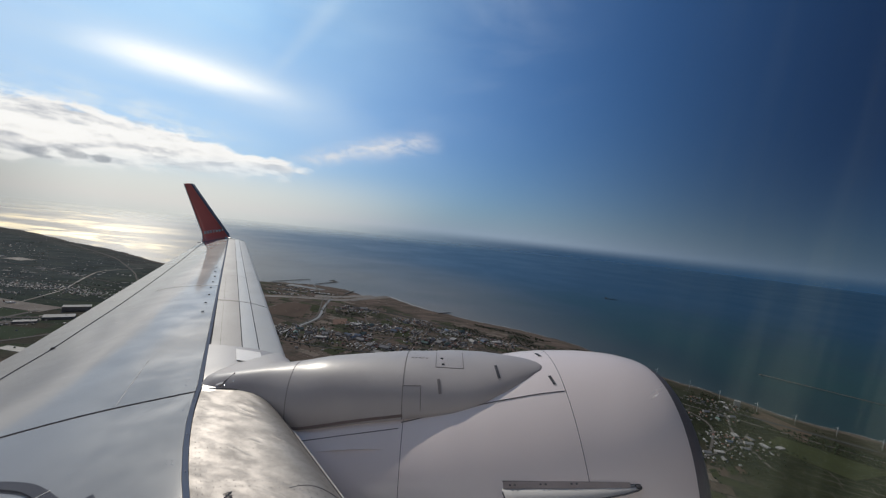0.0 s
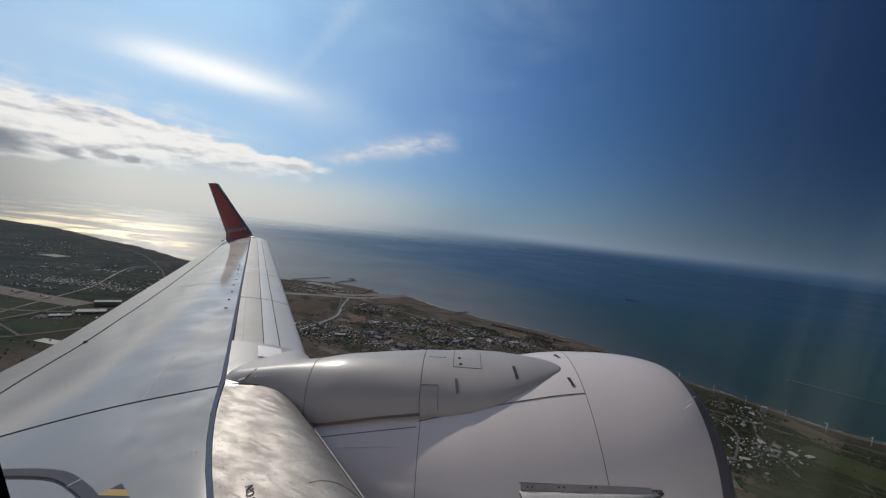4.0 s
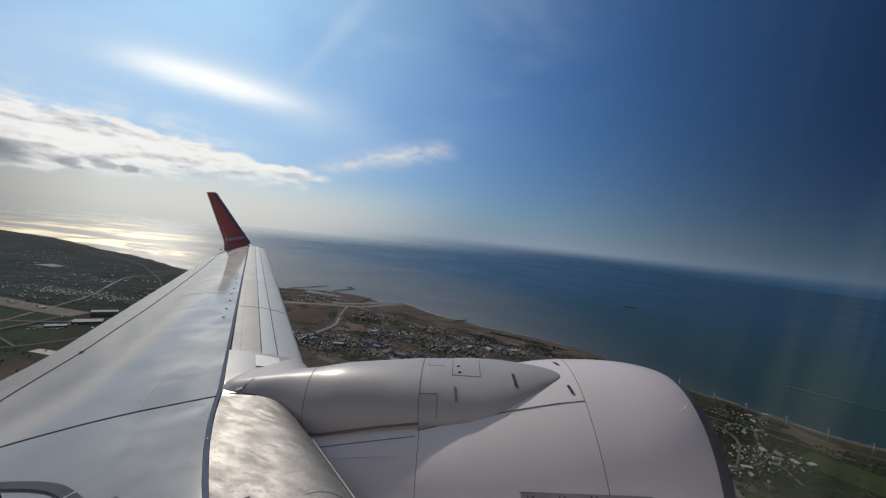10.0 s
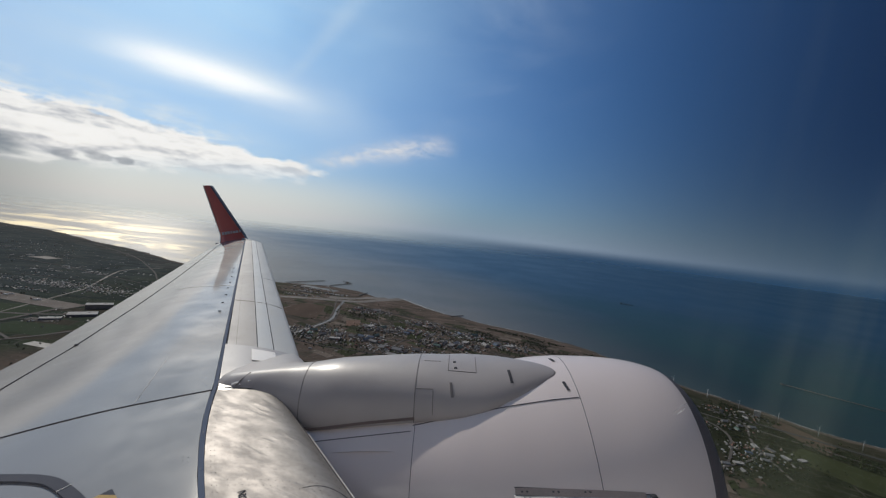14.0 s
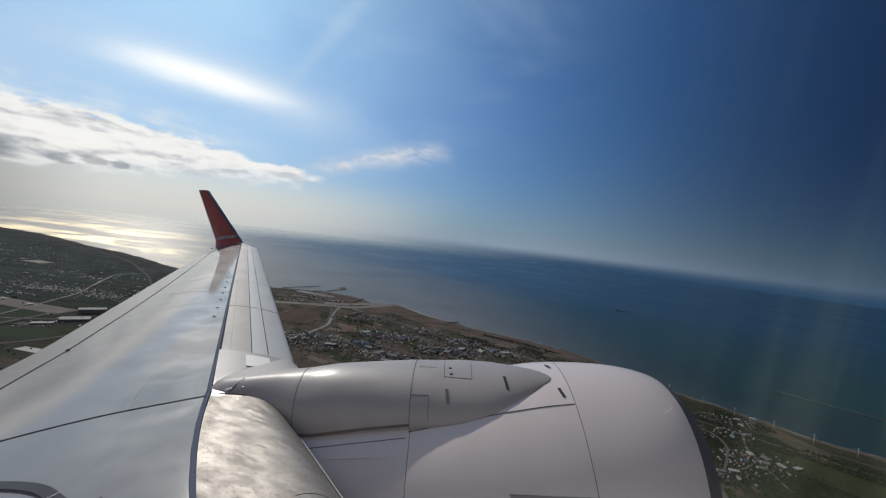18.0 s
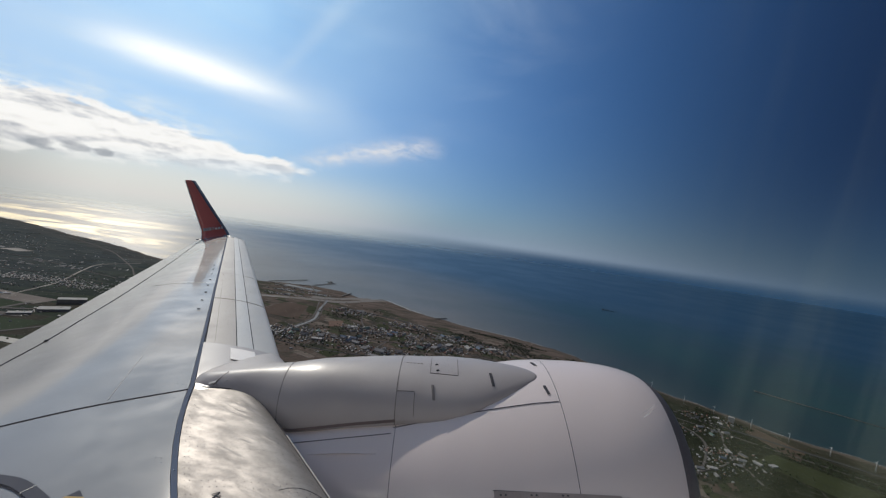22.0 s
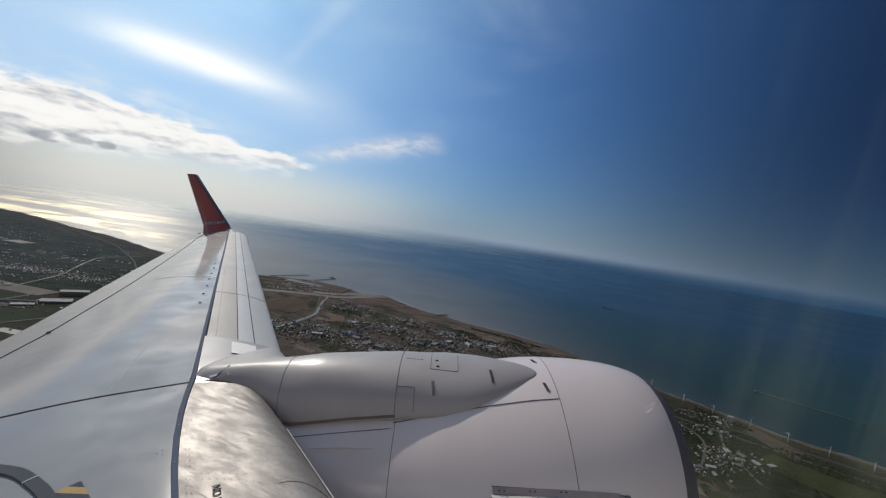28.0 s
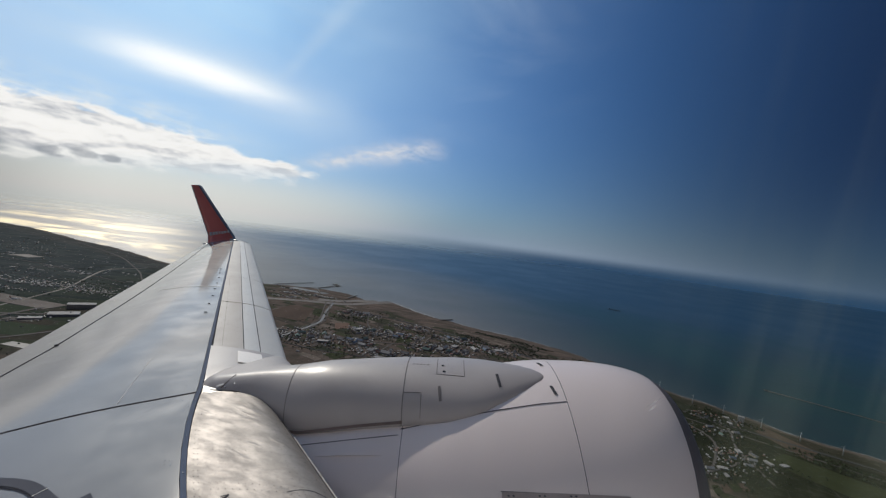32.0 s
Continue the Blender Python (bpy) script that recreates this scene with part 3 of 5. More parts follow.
for i in range(5):
    w0, w1 = 0.04 * i, 0.04 * (i + 1)
    y0, y1 = APEX[1] - 0.04 * i, APEX[1] - 0.04 * (i + 1)
    lift = Vector((0, 0, 0.006))
    row = lambda y, w: [skin(APEX[0] - w * 0.6, y) + lift, skin(APEX[0] + w * 1.3, y) + lift]
    part("warning_stripe", loft([row(y0, w0 + 0.001), row(y1, w1)]), YELLOW if i % 2 else BAND, jet)

# ---- the engine ----
NY, NZ = 3.05, -1.95
engine = part("nacelle", block(0.2, 0.2, 0.2, (-0.3, NY, NZ)), LINE, jet, "white painted engine nacelle")
COWL = ((-2.2, 0.60), (-1.9, 0.66), (-1.2, 0.80), (-0.7, 0.89), (-0.31, 0.955), (0.0, 1.03), (0.3, 1.09), (0.55, 1.125), (0.73, 1.135), (1.5, 1.135))


def cowl_r(x):
    return float(np.interp(x, [c[0] for c in COWL], [c[1] for c in COWL]))


def ring(x, r, n=72, scarf=0.0):
    out = []
    for j in range(n):
        b = 2 * math.pi * j / n
        z = r * math.sin(b)
        out.append(Vector((x + scarf * (z - 0.75), NY + r * math.cos(b), NZ + z)))
    return out


def shell(name, prof, mat, label="", parent=None):
    return part(name, loft([ring(x, r, scarf=s) for x, r, s in prof], closed=True), mat, parent or engine, label)


def hull(x0, x1, n):
    """Profile of a cowl section."""
    xs = [x0 + (x1 - x0) * i / n for i in range(n + 1)]
    return [(x, cowl_r(x), 0) for x in xs]


shell("inlet_cowl", [(0.7275, 1.135, 0), (0.78, 1.135, 0.01), (0.85, 1.133, 0.03), (0.92, 1.132, 0.06), (1.0, 1.128, 0.10), (1.08, 1.121, 0.135), (1.15, 1.111, 0.17), (1.22, 1.097, 0.20), (1.28, 1.081, 0.23), (1.32, 1.068, 0.25), (1.356, 1.053, 0.26)], NACELLE)
shell("inlet_lip", [(1.357, 1.0525, 0.26), (1.385, 1.041, 0.26), (1.42, 1.022, 0.26), (1.45, 0.999, 0.26), (1.475, 0.970, 0.26), (1.488, 0.938, 0.26), (1.475, 0.908, 0.26), (1.45, 0.885, 0.26), (1.40, 0.868, 0.24), (1.30, 0.85, 0.2), (0.9, 0.84, 0.1), (0.6, 0.84, 0)], LIP, "dark grey metal inlet lip")
shell("fan_cowl", hull(-0.304, 0.724, 14), NACELLE)
shell("thrust_reverser", hull(-2.2, -0.3075, 16), NACELLE)
shell("cowl_gap", [(-0.33, cowl_r(-0.33) - 0.012, 0), (-0.28, cowl_r(-0.28) - 0.012, 0)], LINE)
shell("cowl_gap", [(0.70, 1.122, 0), (0.75, 1.122, 0)], LINE)
fan = bmesh.new()
bmesh.ops.create_cone(fan, cap_ends=True, segments=48, radius1=0.80, radius2=0.80, depth=0.04, matrix=Matrix.Translation((0.62, NY, NZ)) @ Matrix.Rotation(radians(90), 4, "Y"))
part("fan_disc", fan, LINE, engine)
spin = bmesh.new()
bmesh.ops.create_cone(spin, cap_ends=True, segments=32, radius1=0.26, radius2=0.01, depth=0.4, matrix=Matrix.Translation((0.84, NY, NZ)) @ Matrix.Rotation(radians(90), 4, "Y"))
part("spinner", spin, LIP, engine)


def on_cowl(x, ang, lift=0.001):
    """A point of the cowl, ang degrees from the top towards the cabin."""
    b, r = radians(90 + ang), cowl_r(x) + lift
    return Vector((x, NY + r * math.cos(b), NZ + r * math.sin(b)))


def out_of(p):
    return (0.0, p[1] - NY, p[2] - NZ)


# pylon fairing on top of the nacelle: x, half width, top, lower edge, fullness, middle
FAIR = ((0.634, 0.012, -0.838, -0.85, 0.7, 2.845), (0.628, 0.035, -0.834, -0.85, 0.7, 2.847), (0.610, 0.066, -0.829, -0.85, 0.65, 2.852), (0.577, 0.098, -0.823, -0.85, 0.6, 2.860), (0.49, 0.17, -0.813, -0.87, 0.6, 2.870), (0.386, 0.242, -0.806, -0.90, 0.6, 2.880), (0.2, 0.37, -0.798, -0.98, 0.58, 2.935), (0.0, 0.44, -0.792, -1.04, 0.55, 2.995),
        (-0.31, 0.455, -0.793, -1.10, 0.52, 3.05), (-0.6, 0.42, -0.803, -1.14, 0.5, 3.05), (-0.9, 0.40, -0.82, -1.18, 0.5, 3.05), (-1.02, 0.375, -0.836, -1.2, 0.5, 3.05), (-1.12, 0.335, -0.854, -1.2, 0.5, 3.05), (-1.2, 0.295, -0.867, -1.19, 0.5, 3.05),
        (-1.3, 0.25, -0.880, -1.17, 0.55, 3.05), (-1.4, 0.22, -0.892, -1.14, 0.65, 3.05), (-1.5, 0.20, -0.904, -1.1, 0.75, 3.05), (-1.65, 0.18, -0.922, -1.06, 0.85, 3.05), (-1.8, 0.16, -0.942, -1.04, 0.95, 3.05), (-1.9, 0.15, -0.958, -1.03, 1.0, 3.05))


def fair_point(x, w, zt, zb, full, mid, t):
    """t from -1, the lower edge towards the cabin, over the top to 1."""
    s = math.sin(t * math.pi / 2)
    if s > 0:
        w = float(np.interp(x, (-1.6, -1.35, -1.1, -0.95), (0.72, 0.52, 0.40, w)))
        zb = float(np.interp(x, (-1.9, -1.5, -1.35, -1.1, -0.95), (-0.955, -0.975, -1.06, -1.18, zb)))
        full = float(np.interp(x, (-1.5, -1.0), (0.9, full)))
    z0 = zb
    if x > -0.31:
        # the edges lie on the cowl
        low, high = [NZ + math.sqrt(cowl_r(x) ** 2 - (mid + k * w - NY) ** 2) - 0.004 for k in (-1, 1)]
        k = min(1.0, (x + 0.31) / 0.3)
        zb = zb + (low + (high - low) * (s + 1) / 2 - zb) * k
        z0 = z0 + ((low + high) / 2 - z0) * k
    return Vector((x, mid + w * s, zb + (zt - z0) * max(0.0, 1 - s * s) ** full))


def fair_row(*f):
    r = [fair_point(*f, -1 + k / 14) for k in range(29)]
    dip = 0.06 * min(1.0, f[1] / 0.3)
    return [r[0] - Vector((0, -dip / 2, 0.012)), r[0] - Vector((0, -dip, 0.3))][::-1] + r + [r[-1] - Vector((0, dip / 2, 0.012)), r[-1] - Vector((0, dip, 0.3))]


def fair_at(x):
    f = sorted(FAIR)
    return [x] + [float(np.interp(x, [q[0] for q in f], [q[k] for q in f])) for k in range(1, 6)]


def fair(x, t, lift=0.0):
    return fair_point(*fair_at(x), t) + Vector((0, math.sin(t * 1.4), math.cos(t * 1.4))) * lift


def fair_normal(p):
    return (0.0, (p[1] - NY) * 1.6, 0.45 + (p[2] + 0.8) * 0.8)


xs = [0.634, 0.632, 0.628, 0.62, 0.61, 0.595, 0.577, 0.55, 0.52] + [0.49 - 0.07 * i for i in range(34)]
fairing = part("pylon_fairing", loft([fair_row(*fair_at(x)) for x in xs], caps=True), GREY, engine, "smooth grey pylon fairing")
part("panel_gap", ribbon([fair(-0.315, -1 + k / 14) for k in range(29)], 0.005, fair_normal, 0.002), FINE, fairing)
part("panel_gap", ribbon([fair(-1.14 + 0.02 * abs(k / 14 - 1), -1 + k / 14) for k in range(29)], 0.004, fair_normal, 0.002), FINE, fairing)
for pts in ([fair(-0.10, t / 10) for t in range(-3, 2)], [fair(0.09, t / 10) for t in range(-3, 2)], [fair(-0.10 + 0.019 * k, -0.3) for k in range(11)],
            [fair(-0.195, t / 20) for t in range(-18, -11)], [fair(-0.31 + 0.0115 * k, -0.58) for k in range(11)]):
    part("access_panel_edge", ribbon(pts, 0.004, fair_normal, 0.002), FINE, fairing)
for x, t in ((-0.06, -0.12), (-0.05, -0.24)):
    part("screw", block(0.02, 0.02, 0.008, fair(x, t), 0.002), LINE, fairing)
for x, t0, t1 in ((0.31, -0.20, -0.52), (-0.08, -0.48, -0.68)):
    part("vent_slot", ribbon([fair(x + 0.003 * k, t0 + (t1 - t0) * k / 4) for k in range(5)], 0.018, fair_normal, 0.004), LINE if x > 0 else FINE, fairing)
for k in range(5):
    part("stencil_mark", block(0.012, 0.008, 0.003, fair(-0.27 + 0.026 * k, -0.13, 0.001)), FINE, fairing)

# brown ribbon marks the dark gap under the fairing's lower edge
part("edge_gap_band", ribbon([fair(-1.08 + 0.07 * k, -0.985 + 0.004 * k) for k in range(12)], 0.018, fair_normal, 0.004), GAP_BROWN, fairing, "brown band over the gap along the fairing's lower edge")
dome = bmesh.new()
bmesh.ops.create_icosphere(dome, subdivisions=2, radius=1.0, matrix=Matrix.Diagonal((0.007, 0.007, 0.005, 1.0)))
dome = mesh_of(dome, "fastener", CHROME)
for x, t in ((-1.60, -0.62), (-1.63, -0.50), (-1.57, -0.40)):
    ob = new("fastener", dome)
    ob.parent, ob.location = fairing, fair(x, t, 0.004)

# saddle where the pylon meets the wing outboard
rows = []
for i in range(10):
    y = 2.86 + 0.89 * i / 9
    up = 0.002 + 0.022 * min(1.0, (y - 2.86) / 0.25)
    r = [lead(y, 0.70 - 0.7 * k / 9) + Vector((0, 0, up)) for k in range(10)]
    tip = r[-1]
    r += [tip + Vector((0.025, 0, -0.03)), tip + Vector((0.03, 0, -0.08)), tip + Vector((-0.1, 0, -0.17))]
    rows.append(r)
part("pylon_saddle", loft(rows), GREY, engine, "grey saddle fairing between pylon and slat")
part("cover_plate", loft([[lead(y, d) + Vector((0, 0, 0.032)) for d in (0.23, 0.34, 0.45)] for y in (3.40, 3.52, 3.66)]), PALE, engine, "pale metal cover plate")
part("saddle_joint", ribbon([metal(2.90, 0.02 + 0.09 * k) for k in range(9)], 0.010, Z_UP, 0.004), LINE, engine)
part("saddle_seam", ribbon([Vector(q) for q in ((-1.659, 2.912, -0.988), (-1.64, 2.949, -0.957), (-1.621, 2.984, -0.938), (-1.603, 3.018, -0.919))], 0.004, fair_normal, 0.003), FINE, engine)
# pale patch painted where the sun glints off the saddle
part("glint_patch", ribbon([Vector(q) for q in ((-1.70, 2.931, -0.982), (-1.682, 2.934, -0.976), (-1.664, 2.936, -0.971), (-1.650, 2.938, -0.968))], 0.016, fair_normal, 0.004), PALE, engine, "small pale patch painted for a sun glint")
part("saddle_edge", ribbon([lead(3.75, 0.70 - 0.07 * k) + Vector((0, 0, 0.01)) for k in range(11)], 0.012, Z_UP, 0.004), LINE, engine)

# latches and panel gaps of the cowls
for x, ang in ((0.65, -3.0), (0.657, 17.0)):
    part("latch", ribbon([on_cowl(x + 0.005 * k, ang + 1.5 * k) for k in range(4)], 0.018, out_of, 0.003), LINE, engine)
part("panel_gap", ribbon([on_cowl(0.72 - 0.08 * i, 24.6 + 0.33 * i) for i in range(14)], 0.004, out_of, 0.002), LINE, engine)
part("panel_gap", ribbon([on_cowl(-0.33 - 0.08 * i, 31.3 + 0.1 * i) for i in range(10)], 0.004, out_of, 0.002), FINE, engine)
part("reverser_ridge", ribbon([on_cowl(-0.40 - 0.05 * i, 37.9 - 0.15 * i, 0.012 * math.sin(math.pi * i / 9) - 0.006) for i in range(10)], 0.035, out_of, 0.006), NACELLE, engine)
for x, ang in ((0.70, 52.0),):
    part("rivet", block(0.010, 0.010, 0.003, on_cowl(x, ang), 0.001), LINE, engine)

# strake: a flange on the cowl and a plate that stands out from it
rows = []
n0 = Vector((0, -0.97, -0.24))
s0 = Vector((0, -0.24, 0.97)) * 0.004
for x, h in ((0.268, 0.016), (0.274, 0.056), (0.29, 0.074), (0.33, 0.084), (0.5, 0.086), (0.66, 0.080), (0.78, 0.064), (0.90, 0.038), (0.965, 0.018), (0.985, 0.006)):
    base = on_cowl(x, 53.4)
    rows.append([base - s0 - n0 * 0.03, base - s0 + n0 * h, base + s0 + n0 * h, base + s0 - n0 * 0.03])
strake = part("strake", loft(rows, closed=True, caps=True), STRAKE, engine, "pale strake plate with bolted brown flange")
# shadow along the strake's outer edge painted as a dark strip
part("strake_shadow_line", ribbon([r[2] for r in rows], 0.006, lambda p: (0, -0.24, 0.97), 0.002), LINE, strake)
part("strake_flange", ribbon([on_cowl(0.275 + 0.055 * i, 52.2 + 0.06 * i) for i in range(13)], 0.034, out_of, 0.005), FLANGE, strake)
part("strake_gap", ribbon([on_cowl(0.27 + 0.0595 * i, 51.2 + 0.12 * i) for i in range(13)], 0.004, out_of, 0.003), LINE, strake)
part("strake_tip", block(0.03, 0.03, 0.016, on_cowl(0.975, 53.0, 0.004), 0.006), LINE, strake)
for i in range(6):
    part("bolt", block(0.012, 0.012, 0.006, on_cowl(0.31 + 0.16 * (i // 2) + 0.026 * (i % 2), 52.3, 0.007), 0.003), LINE, strake)

# ---- the cabin window: wall with a rounded opening, closed cabin behind it ----
def opening(y, grow):
    l, r, b, t, rad = -0.1266 - grow, 0.1212 + grow, -0.129 - grow, 0.20 + grow, 0.10 + grow
    pts = []
    for (cx, cz), a0 in (((r - rad, t - rad), 0), ((l + rad, t - rad), 90), ((l + rad, b + rad), 180), ((r - rad, b + rad), 270)):
        for k in range(9):
            an = radians(a0 + 90 * k / 8)
            pts.append(Vector((cx + rad * math.cos(an), y, cz + rad * math.sin(an))))
    return pts


def outer(y, pts, sx, z0, z1):
    out = []
    for p in pts:
        v = Vector((p.x, 0, p.z - 0.04)).normalized()
        k = min(sx / max(abs(v.x), 1e-6), (z1 if v.z > 0 else -z0) / max(abs(v.z), 1e-6))
        out.append(Vector((v.x * k, y, v.z * k)))
    return out


inner, outside = opening(0.10, 0.0), opening(0.125, 0.035)
part("window_reveal", loft([outer(0.10, inner, 1.2, -1.1, 1.1), inner, outside], closed=True), DARK, jet, "dark window surround")
part("fuselage_side", loft([outside, outer(0.125, outside, 6.5, -2.4, 1.3)], closed=True), FUSE, jet, "white painted fuselage side")
def build_pane(n, p, c):
    x, y, z = n.add("ShaderNodeSeparateXYZ", {0: c}).outputs
    lean = n.add("ShaderNodeCombineXYZ", {0: n.math("MULTIPLY", n.math("SUBTRACT", x, n.math("MULTIPLY", z, 0.28)), 48.0), 1: 0.0, 2: n.math("MULTIPLY", z, 4.0)}).outputs[0]
    lines = n.noise(lean, 1.0, 4.0, 0.6)
    rub = n.noise(n.scaled(c, (9.0, 1.0, 3.0)), 1.0, 4.0, 0.6)
    edge = n.math("MULTIPLY", n.ramp(x, 0.045, 0.11), n.ramp(z, 0.03, -0.06, 0.28, 1.0))
    # the even part of the film lifts the darks, standing in for haze
    film = n.math("ADD", 0.014, n.math("MULTIPLY", n.math("MULTIPLY", edge, n.ramp(lines, 0.42, 0.64, 0.12, 1.0)), n.ramp(rub, 0.3, 0.7, 0.034, 0.066)))
    clear = n.add("ShaderNodeBsdfTransparent")
    # glare streaks at the nose side put in as an olive film
    fog = n.add("ShaderNodeBsdfTranslucent", {0: n.mix(n.ramp(x, 0.02, 0.10), rgb(0.70, 0.68, 0.74), rgb(0.62, 0.68, 0.50))})
    mixed = n.add("ShaderNodeMixShader", {0: film, 1: clear, 2: fog})
    for o in [q for q in n.tree.nodes if q.type == "OUTPUT_MATERIAL"]:
        n.set(o.inputs[0], mixed)


PANE = material("hazed_scuffed_acrylic", build_pane)
pane = part("window_pane", loft([opening(0.1255, 0.034), [Vector((-0.006, 0.1255, 0.03))] * 36], closed=True), PANE, jet, "scuffed clear acrylic window pane with hazy film and glare streaks")
pane.visible_shadow = False
def build_scuff(n, p, c):
    worn = n.ramp(n.noise(n.scaled(c, (300.0, 1.0, 300.0)), 1.0, 3.0), 0.3, 0.7, 0.05, 0.3)
    mixed = n.add("ShaderNodeMixShader", {0: worn, 1: n.add("ShaderNodeBsdfTransparent"), 2: n.add("ShaderNodeBsdfTranslucent", {0: rgb(0.85, 0.84, 0.82)})})
    for o in [q for q in n.tree.nodes if q.type == "OUTPUT_MATERIAL"]:
        n.set(o.inputs[0], mixed)


SCUFF = material("pale_scratch", build_scuff)
SCRATCHES = (((0.0613, -0.0475), (0.0659, -0.0444), 0.00025), ((0.0621, -0.0486), (0.0657, -0.0457), 0.0003))
for (x0, z0), (x1, z1), w in SCRATCHES:
    dx_, dz_ = (z1 - z0), -(x1 - x0)
    k = w / math.hypot(dx_, dz_)
    rows = [[Vector((x - dx_ * k * f, 0.1248, z - dz_ * k * f)), Vector((x + dx_ * k * f, 0.1248, z + dz_ * k * f))] for x, z, f in ((x0, z0, 0.2), ((x0 + x1) / 2, (z0 + z1) / 2, 1.0), (x1, z1, 0.2))]
    mark = part("scratch", loft(rows), SCUFF, pane, "pale scratch in the pane")
    mark.visible_shadow = False
part("cabin_lining", loft([[Vector((sx * 1.2, y, sz * 1.1)) for sx, sz in ((-1, -1), (1, -1), (1, 1), (-1, 1))] for y in (0.10, -2.2)], closed=True, caps=False), DARK, jet)
part("cabin_partition", block(2.4, 0.04, 2.2, (0, -2.22, 0)), DARK, jet)

# ---- sea ----
def build_sea(n, p, c):
    pos = n.add("ShaderNodeNewGeometry").outputs["Position"]
    big = n.noise(n.scaled(pos, (0.004, 0.0035, 1)), 1.0, 5.0, 0.6, 0.6)
    silt = n.ramp(n.noise(n.scaled(pos, (0.003, 0.003, 1)), 1.0, 4.0), 0.3, 0.7)
    x, y, z = n.add("ShaderNodeSeparateXYZ", {0: pos}).outputs
    # muddy water follows the coast and the river mouth
    near = n.ramp(n.math("ADD", n.math("MULTIPLY", x, 0.75), y), 1600.0, 470.0)
    near = n.math("MULTIPLY", near, n.math("MULTIPLY", n.ramp(x, 330.0, -40.0, 0.06, 1.0), n.ramp(silt, 0.0, 1.0, 0.7, 1.0)))
    deep = n.mix(n.ramp(big, 0.35, 0.65), rgb(0.0045, 0.030, 0.040), rgb(0.009, 0.052, 0.056))
    # distance tint put into the base colour: bluer the farther from the eye
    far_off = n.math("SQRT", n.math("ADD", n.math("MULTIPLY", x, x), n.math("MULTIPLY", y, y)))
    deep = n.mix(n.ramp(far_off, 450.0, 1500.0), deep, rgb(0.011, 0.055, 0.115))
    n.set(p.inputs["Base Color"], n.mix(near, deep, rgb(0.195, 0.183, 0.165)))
    # golden sun glint put into the gloss colour, in patches towards the sun
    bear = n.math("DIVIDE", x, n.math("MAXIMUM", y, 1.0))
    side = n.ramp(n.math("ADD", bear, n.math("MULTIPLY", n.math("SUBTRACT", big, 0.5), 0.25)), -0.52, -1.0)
    n.set(p.inputs["Roughness"], n.math("ADD", n.ramp(big, 0.3, 0.7, 0.30, 0.36), n.math("MULTIPLY", side, 0.28)))
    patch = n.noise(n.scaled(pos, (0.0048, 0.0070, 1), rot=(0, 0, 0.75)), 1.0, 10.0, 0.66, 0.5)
    glint_bands = n.noise(n.scaled(pos, (0.0009, 0.0030, 1), rot=(0, 0, 0.85)), 1.0, 5.0, 0.6, 0.3)
    glint_patches = n.ramp(n.math("ADD", n.math("MULTIPLY", patch, 0.6), n.math("MULTIPLY", glint_bands, 0.4)), 0.46, 0.60)
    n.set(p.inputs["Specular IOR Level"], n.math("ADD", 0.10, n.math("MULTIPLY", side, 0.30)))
    gold_glint = n.math("MULTIPLY", n.math("MULTIPLY", glint_patches, side), n.ramp(far_off, 2600.0, 1300.0, 0.35, 0.84))
    p.inputs["IOR"].default_value = 1.33
    waves = n.math("ADD", n.noise(n.scaled(pos, (0.25, 0.25, 0.25)), 1.0, 6.0, 0.6), n.math("MULTIPLY", n.noise(n.scaled(pos, (0.03, 0.04, 1)), 1.0, 3.0), 0.05))
    n.set(p.inputs["Normal"], n.add("ShaderNodeBump", {"Strength": 0.14, "Distance": 1.0, "Height": waves}).outputs[0])
    # far water made transparent to stand in for haze, more towards the sun
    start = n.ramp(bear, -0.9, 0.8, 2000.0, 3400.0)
    haze_fade = n.ramp(n.math("DIVIDE", start, far_off), 1.0, n.ramp(bear, -0.6, 0.5, 0.28, 0.55), 0.0, n.ramp(bear, 0.1, 0.9, 1.0, 0.35))
    glint_gloss = n.add("ShaderNodeBsdfGlossy", {"Color": rgb(0.46, 0.40, 0.275), "Roughness": 0.42})
    wet = n.add("ShaderNodeMixShader", {0: gold_glint, 1: p.outputs[0], 2: glint_gloss.outputs[0]})
    shown = n.add("ShaderNodeMixShader", {0: haze_fade, 1: wet.outputs[0], 2: n.add("ShaderNodeBsdfTransparent").outputs[0]})
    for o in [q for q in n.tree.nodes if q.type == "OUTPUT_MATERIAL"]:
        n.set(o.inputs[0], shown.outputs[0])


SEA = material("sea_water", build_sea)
bm = bmesh.new()
radii = [0, 200, 400, 700, 1100, 1700, 2600, 3800, 4940]
prev = None
for r in radii[1:]:
    cur = [bm.verts.new((r * math.cos(k * math.pi / 60), r * math.sin(k * math.pi / 60), 0)) for k in range(120)]
    if prev is None:
        bm.faces.new(cur)
    else:
        for k in range(120):
            bm.faces.new((prev[k], cur[k], cur[(k + 1) % 120], prev[(k + 1) % 120]))
    prev = cur
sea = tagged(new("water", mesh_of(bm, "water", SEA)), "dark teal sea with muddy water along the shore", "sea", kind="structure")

# ---- land ----
COAST_X = [-3000, -1700, -1319, -1092, -856, -752, -649, -521, -420, -317, -270, -218, -168, -149, -118, -100, -86, -62, -39, -3, 15, 22, 45, 76, 118, 154, 175, 205, 234, 252, 268, 284, 295, 325, 400, 520, 800, 1500]
COAST_Y = [1700, 1220, 1102, 1050, 931, 895, 838, 763, 722, 694, 706, 728, 708, 690, 662, 664, 684, 656, 630, 600, 594, 586, 571, 561, 537, 509, 487, 442, 402, 382, 362, 346, 334, 309, 262, 190, 60, -300]


